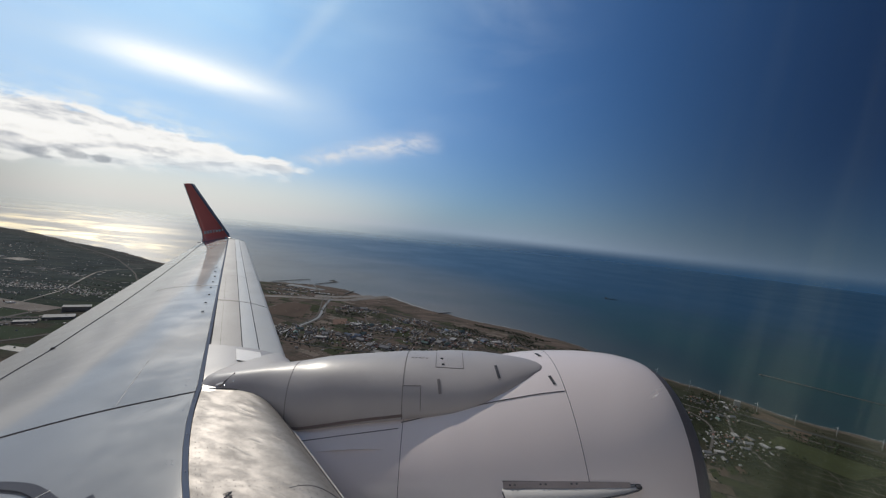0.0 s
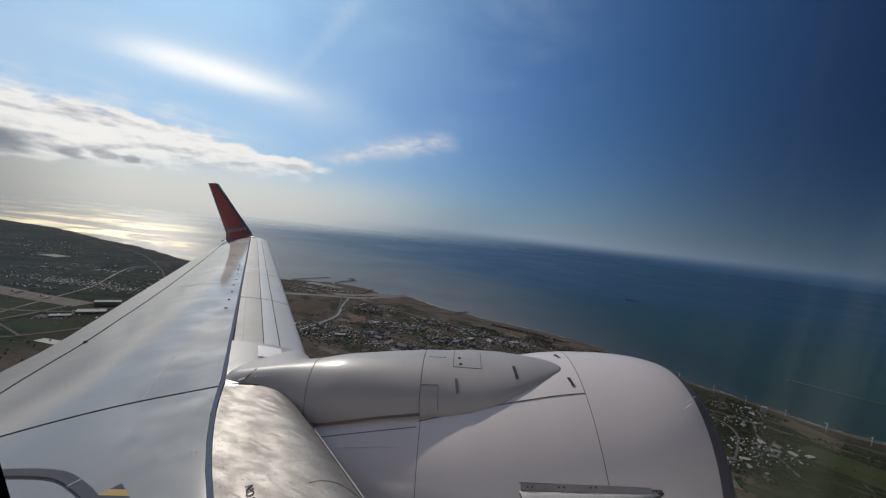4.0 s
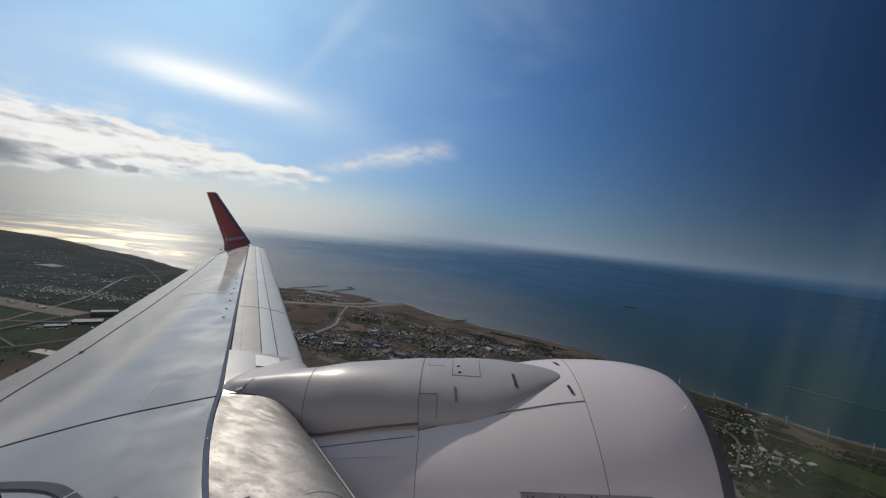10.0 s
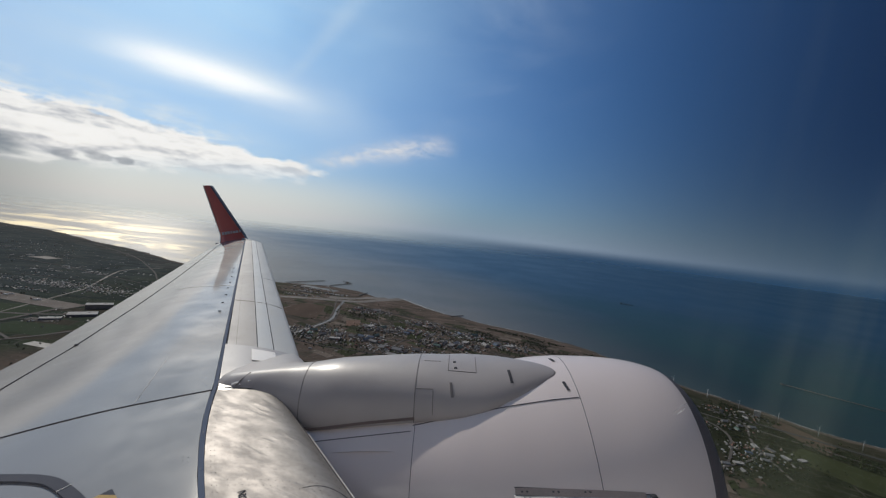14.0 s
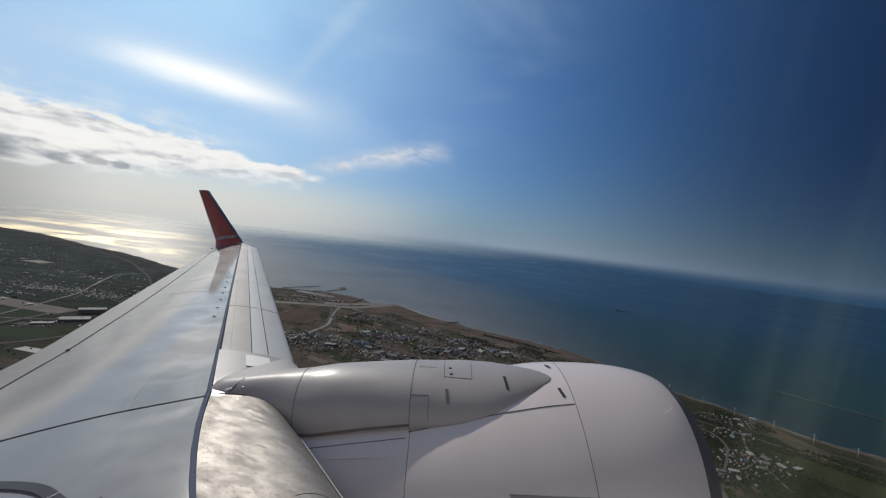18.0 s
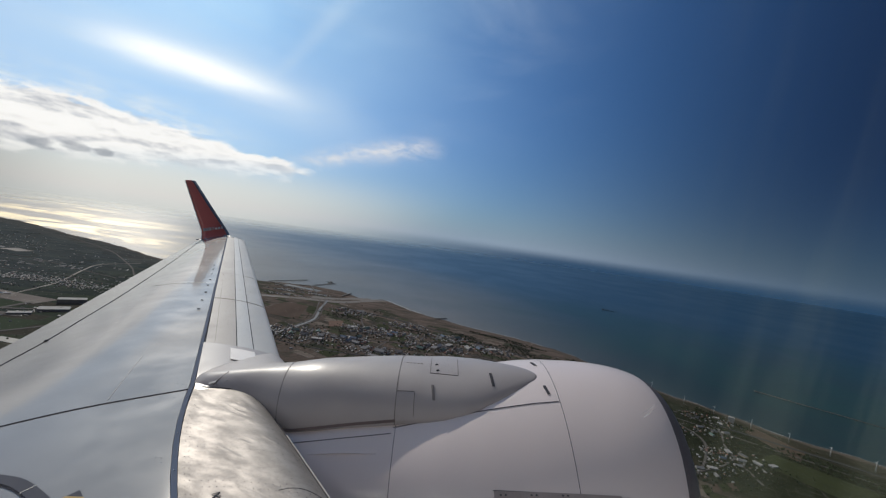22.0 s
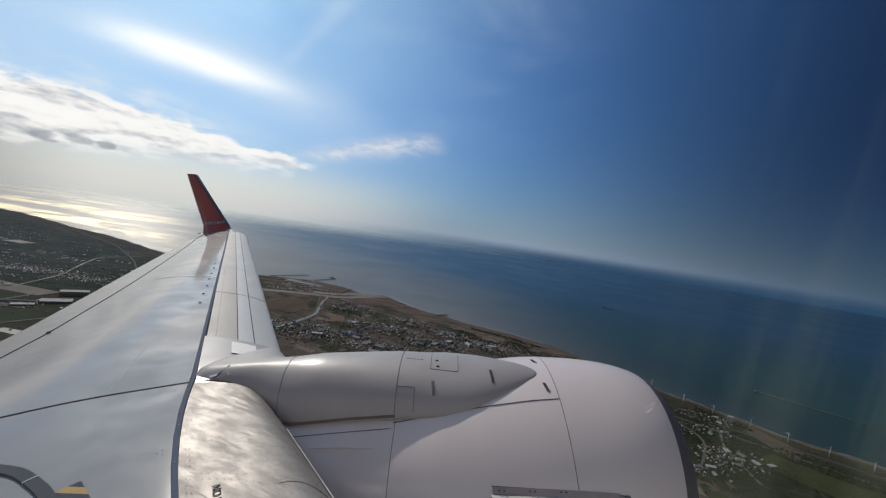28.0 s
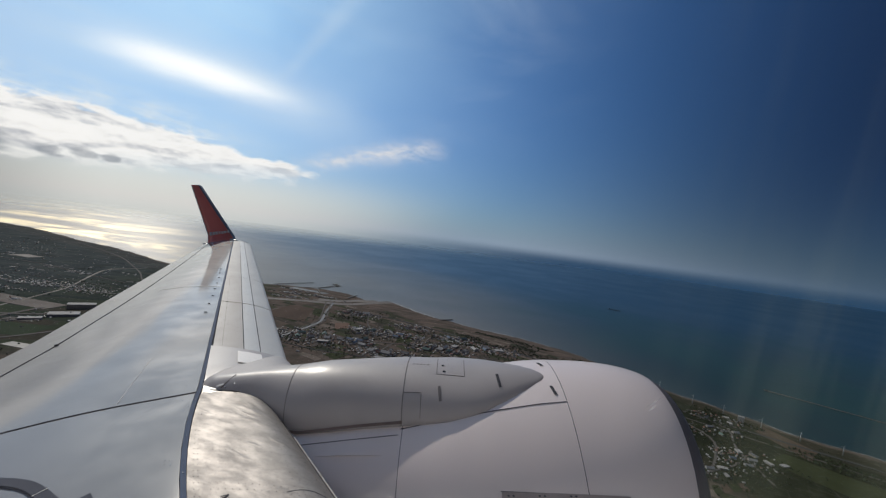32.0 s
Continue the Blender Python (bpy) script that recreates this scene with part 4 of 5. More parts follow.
def coast(x):
    return np.interp(x, COAST_X, COAST_Y)


def shore(x, y):
    """Metres inland from the waterline, ragged."""
    return (coast(x) - y) * 0.8 + 7.0 * noise.noise(Vector((x * 0.02, y * 0.02, 3.0))) + 3.0 * noise.noise(Vector((x * 0.07, y * 0.07, 7.0)))


def height(x, y):
    """The land's height; the shore is where it meets the sea."""
    d = shore(x, y)
    h = 1.3 * math.tanh(d / 22.0)
    return h + (0.9 * max(0.0, noise.noise(Vector((x * 0.006, y * 0.006, 1.0)))) if d > 30 else 0.0)


def palette(n, x, stops):
    """Flat steps of colour along x."""
    ramp = n.add("ShaderNodeValToRGB", {0: x})
    ramp.color_ramp.interpolation = "CONSTANT"
    for i, (at, col) in enumerate(stops):
        e_ = ramp.color_ramp.elements[i] if i < 2 else ramp.color_ramp.elements.new(at)
        e_.position, e_.color = at, col + (1.0,)
    return ramp.outputs[0]


def build_land(n, p, c):
    pos = n.add("ShaderNodeNewGeometry").outputs["Position"]
    x, y, z = n.add("ShaderNodeSeparateXYZ", {0: pos}).outputs
    inland = n.add("ShaderNodeAttribute", attribute_name="shore").outputs["Fac"]
    big = n.noise(n.scaled(pos, (0.007, 0.007, 0)), 1.0, 4.0)
    mid = n.noise(n.scaled(pos, (0.035, 0.035, 0)), 1.0, 5.0, 0.6)
    fine = n.noise(n.scaled(pos, (0.3, 0.3, 0)), 1.0, 6.0, 0.7)

    def parcels(turn, wide, deep, lane):
        bent = n.add("ShaderNodeVectorMath", {0: n.scaled(pos, (1, 1, 0), rot=(0, 0, turn)), 1: n.scaled(n.add("ShaderNodeTexNoise", {"Vector": pos, "Scale": 0.012, "Detail": 2.0}).outputs["Color"], (26, 26, 0))}, operation="ADD").outputs[0]
        b = n.add("ShaderNodeTexBrick", {"Vector": bent, "Color1": rgb(0, 0, 0), "Color2": rgb(1, 1, 1), "Mortar": rgb(0.5, 0.5, 0.5), "Scale": 1.0, "Mortar Size": lane, "Mortar Smooth": 0.3, "Bias": 0.0, "Brick Width": wide, "Row Height": deep}, offset=0.37, squash=0.7, squash_frequency=3)
        return n.add("ShaderNodeSeparateColor", {0: b.outputs["Color"]}).outputs[0], b.outputs["Fac"]

    plot_a, lane_a = parcels(0.45, 21.0, 9.0, 0.45)
    plot_b, lane_b = parcels(-0.30, 34.0, 15.0, 0.6)
    west = n.ramp(n.math("ADD", x, n.math("MULTIPLY", big, 120.0)), -210.0, -250.0)
    # gardens, fallow plots and bare yards round the town; greener fields inland to the west and east
    town = palette(n, plot_a, ((0.0, (0.046, 0.052, 0.030)), (0.14, (0.115, 0.088, 0.070)), (0.36, (0.078, 0.066, 0.052)), (0.52, (0.150, 0.120, 0.096)), (0.66, (0.066, 0.072, 0.038)), (0.78, (0.130, 0.098, 0.078)), (0.92, (0.20, 0.165, 0.135))))
    green = palette(n, plot_b, ((0.0, (0.026, 0.040, 0.024)), (0.2, (0.036, 0.050, 0.030)), (0.45, (0.022, 0.034, 0.026)), (0.6, (0.046, 0.060, 0.034)), (0.85, (0.060, 0.054, 0.038)), (0.93, (0.030, 0.044, 0.026))))
    col = n.mix(west, town, green)
    col = n.mix(n.ramp(n.math("ADD", x, n.math("MULTIPLY", big, 60.0)), 170.0, 215.0), col, n.mix(n.ramp(mid, 0.35, 0.65), rgb(0.014, 0.018, 0.009), rgb(0.026, 0.029, 0.013)))
    lane = n.mix(west, lane_a, lane_b)
    col = n.mix(n.math("MULTIPLY", lane, n.ramp(mid, 0.42, 0.6, 0.15, 0.8)), col, n.mix(n.ramp(big, 0.4, 0.6), rgb(0.024, 0.030, 0.020), rgb(0.13, 0.115, 0.10)))
    # bluish haze of distance painted into the far western fields
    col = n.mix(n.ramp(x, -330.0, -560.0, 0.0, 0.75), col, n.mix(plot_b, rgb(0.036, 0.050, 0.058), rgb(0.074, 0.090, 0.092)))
    # scrub, thicket and grain
    col = n.mix(n.ramp(mid, 0.54, 0.66, 0.0, 0.60), col, rgb(0.030, 0.037, 0.025))
    col = n.mix(n.ramp(fine, 0.36, 0.68), n.mix(1.0, col, rgb(0.72, 0.72, 0.74), "MULTIPLY"), col)
    # bare dunes and dry scrub behind the beach
    along = n.noise(n.scaled(pos, (0.02, 0.075, 0), rot=(0, 0, 0.55)), 1.0, 6.0, 0.65)
    dune = n.mix(n.ramp(along, 0.36, 0.62), rgb(0.060, 0.053, 0.043), rgb(0.145, 0.108, 0.090))
    edge = n.math("ADD", inland, n.math("MULTIPLY", n.math("SUBTRACT", mid, 0.5), 40.0))
    middle = n.math("MULTIPLY", n.ramp(x, -290.0, -230.0), n.ramp(x, 215.0, 120.0, 0.0, 1.0))
    col = n.mix(n.math("MULTIPLY", n.ramp(edge, n.ramp(x, -80.0, 120.0, 66.0, 40.0), n.ramp(x, -80.0, 120.0, 50.0, 28.0)), n.ramp(middle, 0.0, 1.0, 0.2, 0.95)), col, dune)
    sand = n.mix(fine, rgb(0.085, 0.068, 0.058), rgb(0.135, 0.11, 0.092))
    col = n.mix(n.ramp(n.math("ADD", inland, n.math("MULTIPLY", fine, 6.0)), 15.0, 9.0), col, sand)
    col = n.mix(n.ramp(inland, 4.5, 1.5), col, rgb(0.060, 0.052, 0.046))
    surf = n.math("MULTIPLY", n.math("MULTIPLY", n.ramp(inland, 1.4, 0.3), n.ramp(inland, -1.5, 0.0)), n.ramp(n.noise(n.scaled(pos, (0.05, 0.05, 0)), 1.0, 5.0, 0.7), 0.42, 0.6))
    col = n.mix(surf, col, rgb(0.60, 0.60, 0.58))
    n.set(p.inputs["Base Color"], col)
    p.inputs["Roughness"].default_value = 1.0
    p.inputs["Specular IOR Level"].default_value = 0.02
    n.set(p.inputs["Normal"], n.add("ShaderNodeBump", {"Strength": 0.7, "Distance": 0.8, "Height": fine}).outputs[0])


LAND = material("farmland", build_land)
gx = np.concatenate([np.arange(-3000, -1200, 40), np.arange(-1200, -360, 8.0), np.arange(-360, 400, 4.0), np.arange(400, 1500, 30)])
gy = np.concatenate([np.arange(-400, 180, 25), np.arange(180, 760, 4.0), np.arange(760, 1150, 8.0), np.arange(1150, 1800, 30)])
verts = [(float(x), float(y), height(x, y)) for y in gy for x in gx]
w = len(gx)
faces = [(j * w + i, j * w + i + 1, (j + 1) * w + i + 1, (j + 1) * w + i) for j in range(len(gy) - 1) for i in range(w - 1)
         if max(verts[j * w + i][2], verts[j * w + i + 1][2], verts[(j + 1) * w + i][2], verts[(j + 1) * w + i + 1][2]) > -1.0]
me = bpy.data.meshes.new("ground")
me.from_pydata(verts, [], faces)
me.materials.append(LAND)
me.polygons.foreach_set("use_smooth", [True] * len(me.polygons))
me.attributes.new("shore", "FLOAT", "POINT").data.foreach_set("value", [float(shore(q[0], q[1])) for q in verts])
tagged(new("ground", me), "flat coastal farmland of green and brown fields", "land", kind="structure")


# ---- what lies on the land ----
def ground_at(x, y):
    return max(0.05, height(x, y))


def drape(points, width, lift=0.25, step=6.0, wobble=0.0):
    """A strip that follows the ground along points."""
    pts = []
    for (x0, y0), (x1, y1) in zip(points, points[1:]):
        n = max(1, int(math.hypot(x1 - x0, y1 - y0) / step))
        pts += [(x0 + (x1 - x0) * k / n, y0 + (y1 - y0) * k / n) for k in range(n)]
    pts.append(points[-1])
    rows = []
    for i, (x, y) in enumerate(pts):
        x0, y0 = pts[max(i - 1, 0)]
        x1, y1 = pts[min(i + 1, len(pts) - 1)]
        d = math.hypot(x1 - x0, y1 - y0)
        w = width / 2 * (1 + wobble * noise.noise(Vector((x * 0.05, y * 0.05, 5))))
        sx, sy = -(y1 - y0) / d * w, (x1 - x0) / d * w
        z = ground_at(x, y) + lift
        rows.append([Vector((x - sx, y - sy, z - 0.4)), Vector((x - sx, y - sy, z)), Vector((x + sx, y + sy, z)), Vector((x + sx, y + sy, z - 0.4))])
    return loft(rows)


ASPHALT = surface("asphalt", (0.050, 0.049, 0.050), 0.95, grain=0.3, vary=0.2, spec=0.05)
CONCRETE = surface("pale_concrete", (0.105, 0.095, 0.088), 0.95, grain=0.2, vary=0.15, spec=0.05)
APRON = surface("worn_apron_concrete", (0.125, 0.105, 0.092), 0.9, grain=0.1, vary=0.2, spec=0.1, stain=0.3)
RIVER = surface("silty_river_water", (0.16, 0.142, 0.128), 0.7, grain=0.05, vary=0.12, spec=0.06)
BASIN = surface("harbour_water", (0.085, 0.085, 0.08), 0.5, grain=0.05, vary=0.12, spec=0.15)
ROCK = surface("dark_armour_stone", (0.05, 0.046, 0.044), 0.9, grain=1.0, vary=0.3)
WETSAND = surface("pale_wet_sand", (0.17, 0.15, 0.13), 0.9, grain=0.2, vary=0.15, spec=0.1)
PLOUGHED = surface("ploughed_earth", (0.085, 0.060, 0.046), 1.0, grain=0.25, vary=0.18, spec=0.02, stretch=(1.0, 0.25, 1.0))
REDEARTH = surface("bare_red_earth", (0.16, 0.105, 0.08), 1.0, grain=0.25, vary=0.15, spec=0.02)
MEADOW = surface("short_meadow_grass", (0.034, 0.041, 0.017), 1.0, grain=0.2, vary=0.18, spec=0.02)
LAWN = surface("airfield_grass", (0.032, 0.048, 0.026), 1.0, grain=0.08, vary=0.2, spec=0.02)
STEEL_WHITE = surface("white_painted_steel", (0.72, 0.72, 0.72), 0.4, grain=2.0, vary=0.05)
HULL = surface("dark_ship_hull", (0.03, 0.032, 0.04), 0.6, grain=0.5, vary=0.2)


def strip(name, points, width, mat, label, category, lift=0.25, wobble=0.0, curved=True):
    ob = new(name, mesh_of(drape(smooth_line(points) if curved and len(points) > 2 else points, width, lift, wobble=wobble), name, mat, smooth=False))
    return tagged(ob, label, category, kind="structure")


def field(corners, mat, label, lift=0.16):
    """A four-cornered field laid over the ground."""
    a0, b0, c0, d0 = (np.array(q, float) for q in corners)
    n = 10
    rows = []
    for i in range(n + 1):
        lo, hi = a0 + (b0 - a0) * i / n, d0 + (c0 - d0) * i / n
        row = [lo + (hi - lo) * k / n for k in range(n + 1)]
        rows.append([Vector((q[0], q[1], ground_at(*q) + lift)) for q in row])
    tagged(new("field", mesh_of(loft(rows), "field", mat)), label, "field", kind="structure")


field([(-214, 474), (-206, 546), (-174, 546), (-158, 468)], PLOUGHED, "large bare brown ploughed field")
field([(-173, 549), (-161, 547), (-149, 500), (-164, 512)], MEADOW, "narrow bright green meadow")
field([(-126, 482), (-111, 492), (-105, 467), (-118, 455)], REDEARTH, "bare reddish earth sports ground")
field([(-102, 362), (-91, 380), (-80, 373), (-88, 352)], MEADOW, "green meadow beside factory halls")
field([(-47, 458), (-30, 471), (-29, 444), (-46, 432)], MEADOW, "green meadow between houses")
field([(-71, 500), (-58, 506), (-52, 478), (-66, 470)], MEADOW, "green meadow behind the dunes")
field([(2, 447), (16, 452), (18, 432), (6, 426)], PLOUGHED, "bare brown field among houses")
field([(256, 324), (273, 338), (284, 300), (262, 280)], PLOUGHED, "long strip of bare brown earth")
field([(225, 272), (250, 288), (290, 250), (252, 236)], MEADOW, "broad green coastal meadow")
field([(-470, 300), (-470, 370), (-385, 380), (-380, 322)], LAWN, "dark green airfield grass")
field([(-366, 302), (-372, 330), (-322, 336), (-318, 304)], LAWN, "dark green airfield grass")
for k in range(4):
    field([(160 + 6.5 * k, 222 + 2.2 * k), (162.5 + 6.5 * k, 230 + 2.2 * k), (167.5 + 6.5 * k, 231.5 + 2.2 * k), (165 + 6.5 * k, 223.5 + 2.2 * k)], PLOUGHED if k % 2 else MEADOW, "small garden plot with pale paths", 0.2)

# roads
strip("road", [(-140, 566), (-109, 563), (-78, 552), (-45, 540), (-8, 520), (32, 494), (70, 474), (103, 450), (145, 412), (185, 372), (212, 347), (255, 318), (308, 284), (400, 225)], 3.4, ASPHALT, "grey coastal road behind the beach", "road")
strip("road", [(60, 455), (103, 428), (150, 385), (190, 345), (226, 318), (262, 292), (300, 265)], 1.6, CONCRETE, "narrow pale lane between the fields", "road")
for off in (-3.6, 3.6):
    strip("road", [(-170 + off, 600), (-163 + off, 570), (-154 + off, 535), (-147 + off, 504), (-143 + off, 477), (-147 + off, 445), (-156 + off, 405), (-175 + off, 360)], 1.5, CONCRETE, "pale road along a straight canal", "road", 0.3)
strip("canal", [(-163, 600), (-154, 537), (-147, 504), (-143, 477), (-147, 445), (-156, 405), (-175, 360)], 3.4, HULL, "dark straight canal between two roads", "canal", 0.22)
for pts, w, mat in (([(-418, 560), (-445, 588), (-477, 626), (-534, 682), (-614, 755), (-690, 806), (-818, 882)], 2.0, CONCRETE), ([(-143, 440), (-110, 425), (-70, 424), (-30, 430), (20, 430), (75, 412), (130, 372)], 1.6, CONCRETE),
                    ([(-160, 385), (-110, 372), (-60, 372), (0, 382), (60, 385)], 1.8, ASPHALT), ([(-70, 424), (-75, 460), (-90, 500), (-100, 556)], 1.5, CONCRETE), ([(-30, 430), (-20, 465), (-12, 512)], 1.5, CONCRETE), ([(20, 430), (30, 462), (42, 484)], 1.4, CONCRETE),
                    ([(-118, 372), (-116, 400), (-108, 430)], 1.4, CONCRETE), ([(-60, 372), (-55, 400), (-48, 428)], 1.4, CONCRETE), ([(0, 382), (-4, 406), (-2, 431)], 1.3, CONCRETE),
                    ([(-520, 400), (-420, 335), (-330, 290)], 2.2, CONCRETE), ([(-560, 505), (-480, 510), (-400, 500), (-330, 480)], 1.8, ASPHALT), ([(-700, 600), (-600, 590), (-500, 560), (-430, 540)], 1.8, CONCRETE),
                    ([(190, 345), (205, 300), (185, 262), (160, 235)], 1.6, CONCRETE), ([(212, 347), (232, 322), (215, 285), (206, 240)], 1.5, CONCRETE), ([(172, 246), (200, 262), (225, 285)], 1.3, CONCRETE)):
    strip("road", pts, w, mat, "pale road crossing the farmland", "road", 0.3)

# river, its mouth and the flats beside it
strip("river", [(-290, 430), (-330, 470), (-338, 520), (-300, 556), (-247, 571), (-223, 580), (-186, 592), (-157, 598), (-136, 610), (-119, 638), (-104, 664), (-90, 684)], 15.0, RIVER, "winding grey-brown river reaching the sea", "river", 0.2, 0.5)
strip("sandbar", [(-148, 622), (-130, 645), (-112, 662), (-98, 674)], 6.0, WETSAND, "pale sandbar beside the river mouth", "sandbar", 0.3, 0.9)
strip("mudflat", [(-190, 612), (-165, 618), (-146, 632), (-128, 655), (-112, 672)], 16.0, RIVER, "broad grey mudflat beside the river", "mudflat", 0.15, 0.8)
strip("sandbar", [(-108, 640), (-94, 656), (-84, 676)], 4.0, WETSAND, "thin spit of pale sand", "sandbar", 0.3, 0.9)
strip("pond", [(-312, 288), (-290, 286)], 8.0, BASIN, "small bright pond beside a road", "pond", 0.25, 0.3)
strip("pond", [(-690, 640), (-655, 636)], 26.0, RIVER, "pale square reservoir among fields", "pond", 0.25, 0.3)
strip("river", [(-400, 330), (-433, 440), (-449, 480), (-500, 570), (-520, 620), (-505, 680)], 2.2, RIVER, "pale winding stream through dark farmland", "river", 0.2, 0.6)

# apron and taxiways of the airfield
strip("apron", [(-640, 420), (-540, 412), (-440, 396), (-376, 390)], 24.0, APRON, "wide pale concrete airfield apron", "apron", 0.2)
for pts, w in (([(-520, 330), (-440, 338), (-384, 352), (-345, 375)], 4.0), ([(-381, 318), (-381, 345), (-383, 384)], 4.0), ([(-338, 280), (-324, 300), (-312, 327)], 3.0), ([(-372, 340), (-350, 342)], 9.0)):
    strip("taxiway", pts, w, CONCRETE, "pale concrete taxiway across grass", "taxiway", 0.26)

# breakwaters, quays and basin of the little harbour
strip("harbour_basin", [(-262, 690), (-236, 680), (-214, 676), (-196, 668)], 15.0, BASIN, "grey water of the harbour basin", "harbour basin", 0.3, 0.2)
for pts, w in (([(-296, 700), (-253, 773)], 3.6), ([(-288, 692), (-259, 677)], 3.2), ([(-226, 722), (-207, 772)], 3.2), ([(-155, 650), (-151, 698)], 2.8), ([(-3, 585), (15, 605)], 3.4), ([(-244, 705), (-228, 716), (-199, 655)], 2.6)):
    bm = drape(pts, w, 1.2)
    tagged(new("breakwater", mesh_of(bm, "breakwater", ROCK)), "dark stone breakwater running into the sea", "breakwater", "harbour breakwaters")
for pts in ([(-219, 788), (-200, 776)], [(-214, 796), (-206, 770)]):
    tagged(new("breakwater", mesh_of(drape(pts, 5.0, 1.4), "breakwater", ROCK)), "stone head at the end of a breakwater", "breakwater", "harbour breakwaters")


def waterline(x):
    return next(coast(x) + k * 0.5 for k in range(60, -80, -1) if height(x, coast(x) + k * 0.5) > 0.03)


FOAM = surface("white_surf", (0.55, 0.55, 0.53), 0.8, grain=0.6, vary=0.15, spec=0.1)
for x0, x1, w in ((-86, -8, 1.7), (24, 132, 0.9), (-900, -640, 2.0)):
    line = [(x, float(waterline(x)) + 0.4) for x in range(x0, x1, 5)]
    ob = new("surf", mesh_of(drape(line, w, 0.12, wobble=1.3), "surf", FOAM))
    tagged(ob, "thin white line of surf on the beach", "surf", kind="structure")


# ---- houses ----
WALLS = [surface("house_wall_" + n, c, 0.9, grain=1.0, vary=0.12, spec=0.1) for n, c in (("white", (0.42, 0.40, 0.375)), ("grey", (0.24, 0.235, 0.23)), ("cream", (0.34, 0.29, 0.23)), ("brick", (0.26, 0.15, 0.11)))]
ROOFS = [surface("roof_" + n, c, 0.8, grain=0.8, vary=0.15, stain=0.3, spec=0.15) for n, c in (("white", (0.33, 0.32, 0.31)), ("grey", (0.17, 0.165, 0.165)), ("red", (0.23, 0.105, 0.085)), ("blue", (0.12, 0.16, 0.22)), ("brown", (0.16, 0.11, 0.08)), ("green", (0.11, 0.17, 0.15)))]
GLASS = surface("dark_window", (0.03, 0.035, 0.04), 0.2, grain=2.0, vary=0.1)


SMALL = 0.85


def house(sx, sy, h, roof, wall_mat, roof_mat, label, storeys=1):
    """A house with walls, roof and rows of windows, its base at the origin."""
    root = tagged(new("house"), label, "house", "houses of the coastal town")
    sx, sy, h = sx * SMALL, sy * SMALL, h * SMALL
    part("wall", block(sx, sy, h, (0, 0, h / 2 - 0.2)), wall_mat, root, smooth=False)
    bm = bmesh.new()
    e = 0.18
    if roof == "gable":
        rows = [[Vector((x, -sy / 2 - e, h - 0.25)), Vector((x, 0, h + 0.28 * sy)), Vector((x, sy / 2 + e, h - 0.25)), Vector((x, sy / 2 + e, h - 0.4)), Vector((x, -sy / 2 - e, h - 0.4))] for x in (-sx / 2 - e, sx / 2 + e)]
        bm.free()
        bm = loft(rows, closed=True, caps=True)
    elif roof == "sawtooth":
        bm.free()
        n = max(2, int(sx / 2.2))
        rows = []
        for y in (-sy / 2 - e, sy / 2 + e):
            r = []
            for k in range(n):
                x0 = -sx / 2 + sx * k / n
                r += [Vector((x0, y, h - 0.25)), Vector((x0 + sx / n * 0.5, y, h + 0.35)), Vector((x0 + sx / n * 0.98, y, h - 0.25))]
            rows.append(r)
        bm = loft(rows)
    else:
        bm.free()
        bm = block(sx + 0.1, sy + 0.1, 0.22, (0, 0, h - 0.15))
    top = part("roof", bm, roof_mat, root, smooth=False)
    if roof == "flat":
        part("roof_box", block(0.8, 0.7, 0.6, (sx * 0.2, sy * 0.1, h + 0.2)), wall_mat, top, smooth=False)
    for lv in range(storeys):
        for k in range(max(2, int(sx / 0.9))):
            n = max(2, int(sx / 0.9))
            x = -sx / 2 + sx * (k + 0.5) / n
            part("window", block(0.26, 0.05, 0.28, (x, -sy / 2 - 0.01, 0.35 + lv * 0.6)), GLASS, root, smooth=False)
    return root


rng = random.Random(7)
designs = [
    house(2.6, 2.0, 1.4, "gable", WALLS[0], ROOFS[1], "small white house with grey pitched roof"),
    house(2.8, 2.2, 1.5, "gable", WALLS[2], ROOFS[2], "small cream house with red pitched roof"),
    house(2.4, 2.0, 2.2, "flat", WALLS[0], ROOFS[0], "white two-storey house with flat roof", 2),
    house(2.2, 2.2, 2.9, "flat", WALLS[1], ROOFS[1], "grey three-storey block with flat roof", 3),
    house(2.8, 2.0, 1.4, "gable", WALLS[1], ROOFS[4], "grey house with brown pitched roof"),
    house(2.6, 2.2, 2.1, "flat", WALLS[3], ROOFS[0], "brick house with pale flat roof", 2),
]
sheds = [
    house(10.0, 5.0, 1.8, "gable", WALLS[1], ROOFS[0], "long workshop with white metal roof"),
    house(12.0, 6.5, 1.9, "flat", WALLS[1], ROOFS[0], "long low factory with pale flat roof"),
    house(11.0, 6.0, 1.8, "gable", WALLS[0], ROOFS[0], "large warehouse with white metal roof"),
    house(8.0, 4.5, 1.9, "gable", WALLS[0], ROOFS[3], "long workshop with blue metal roof"),
    house(11.0, 6.5, 1.8, "sawtooth", WALLS[2], ROOFS[0], "factory hall with ridged pale roof"),
    house(8.5, 5.0, 1.8, "gable", WALLS[1], ROOFS[5], "storage hall with green metal roof"),
    house(8.5, 5.0, 1.7, "gable", WALLS[1], ROOFS[1], "storage hall with grey metal roof"),
]
placed = []


def free_spot(x, y, r):
    if height(x, y) < 0.9 or coast(x) - y < 36:
        return False
    if any((x - a) ** 2 + (y - b) ** 2 < (r + c) ** 2 for a, b, c in placed):
        return False
    placed.append((x, y, r))
    return True


first = set(designs + sheds)


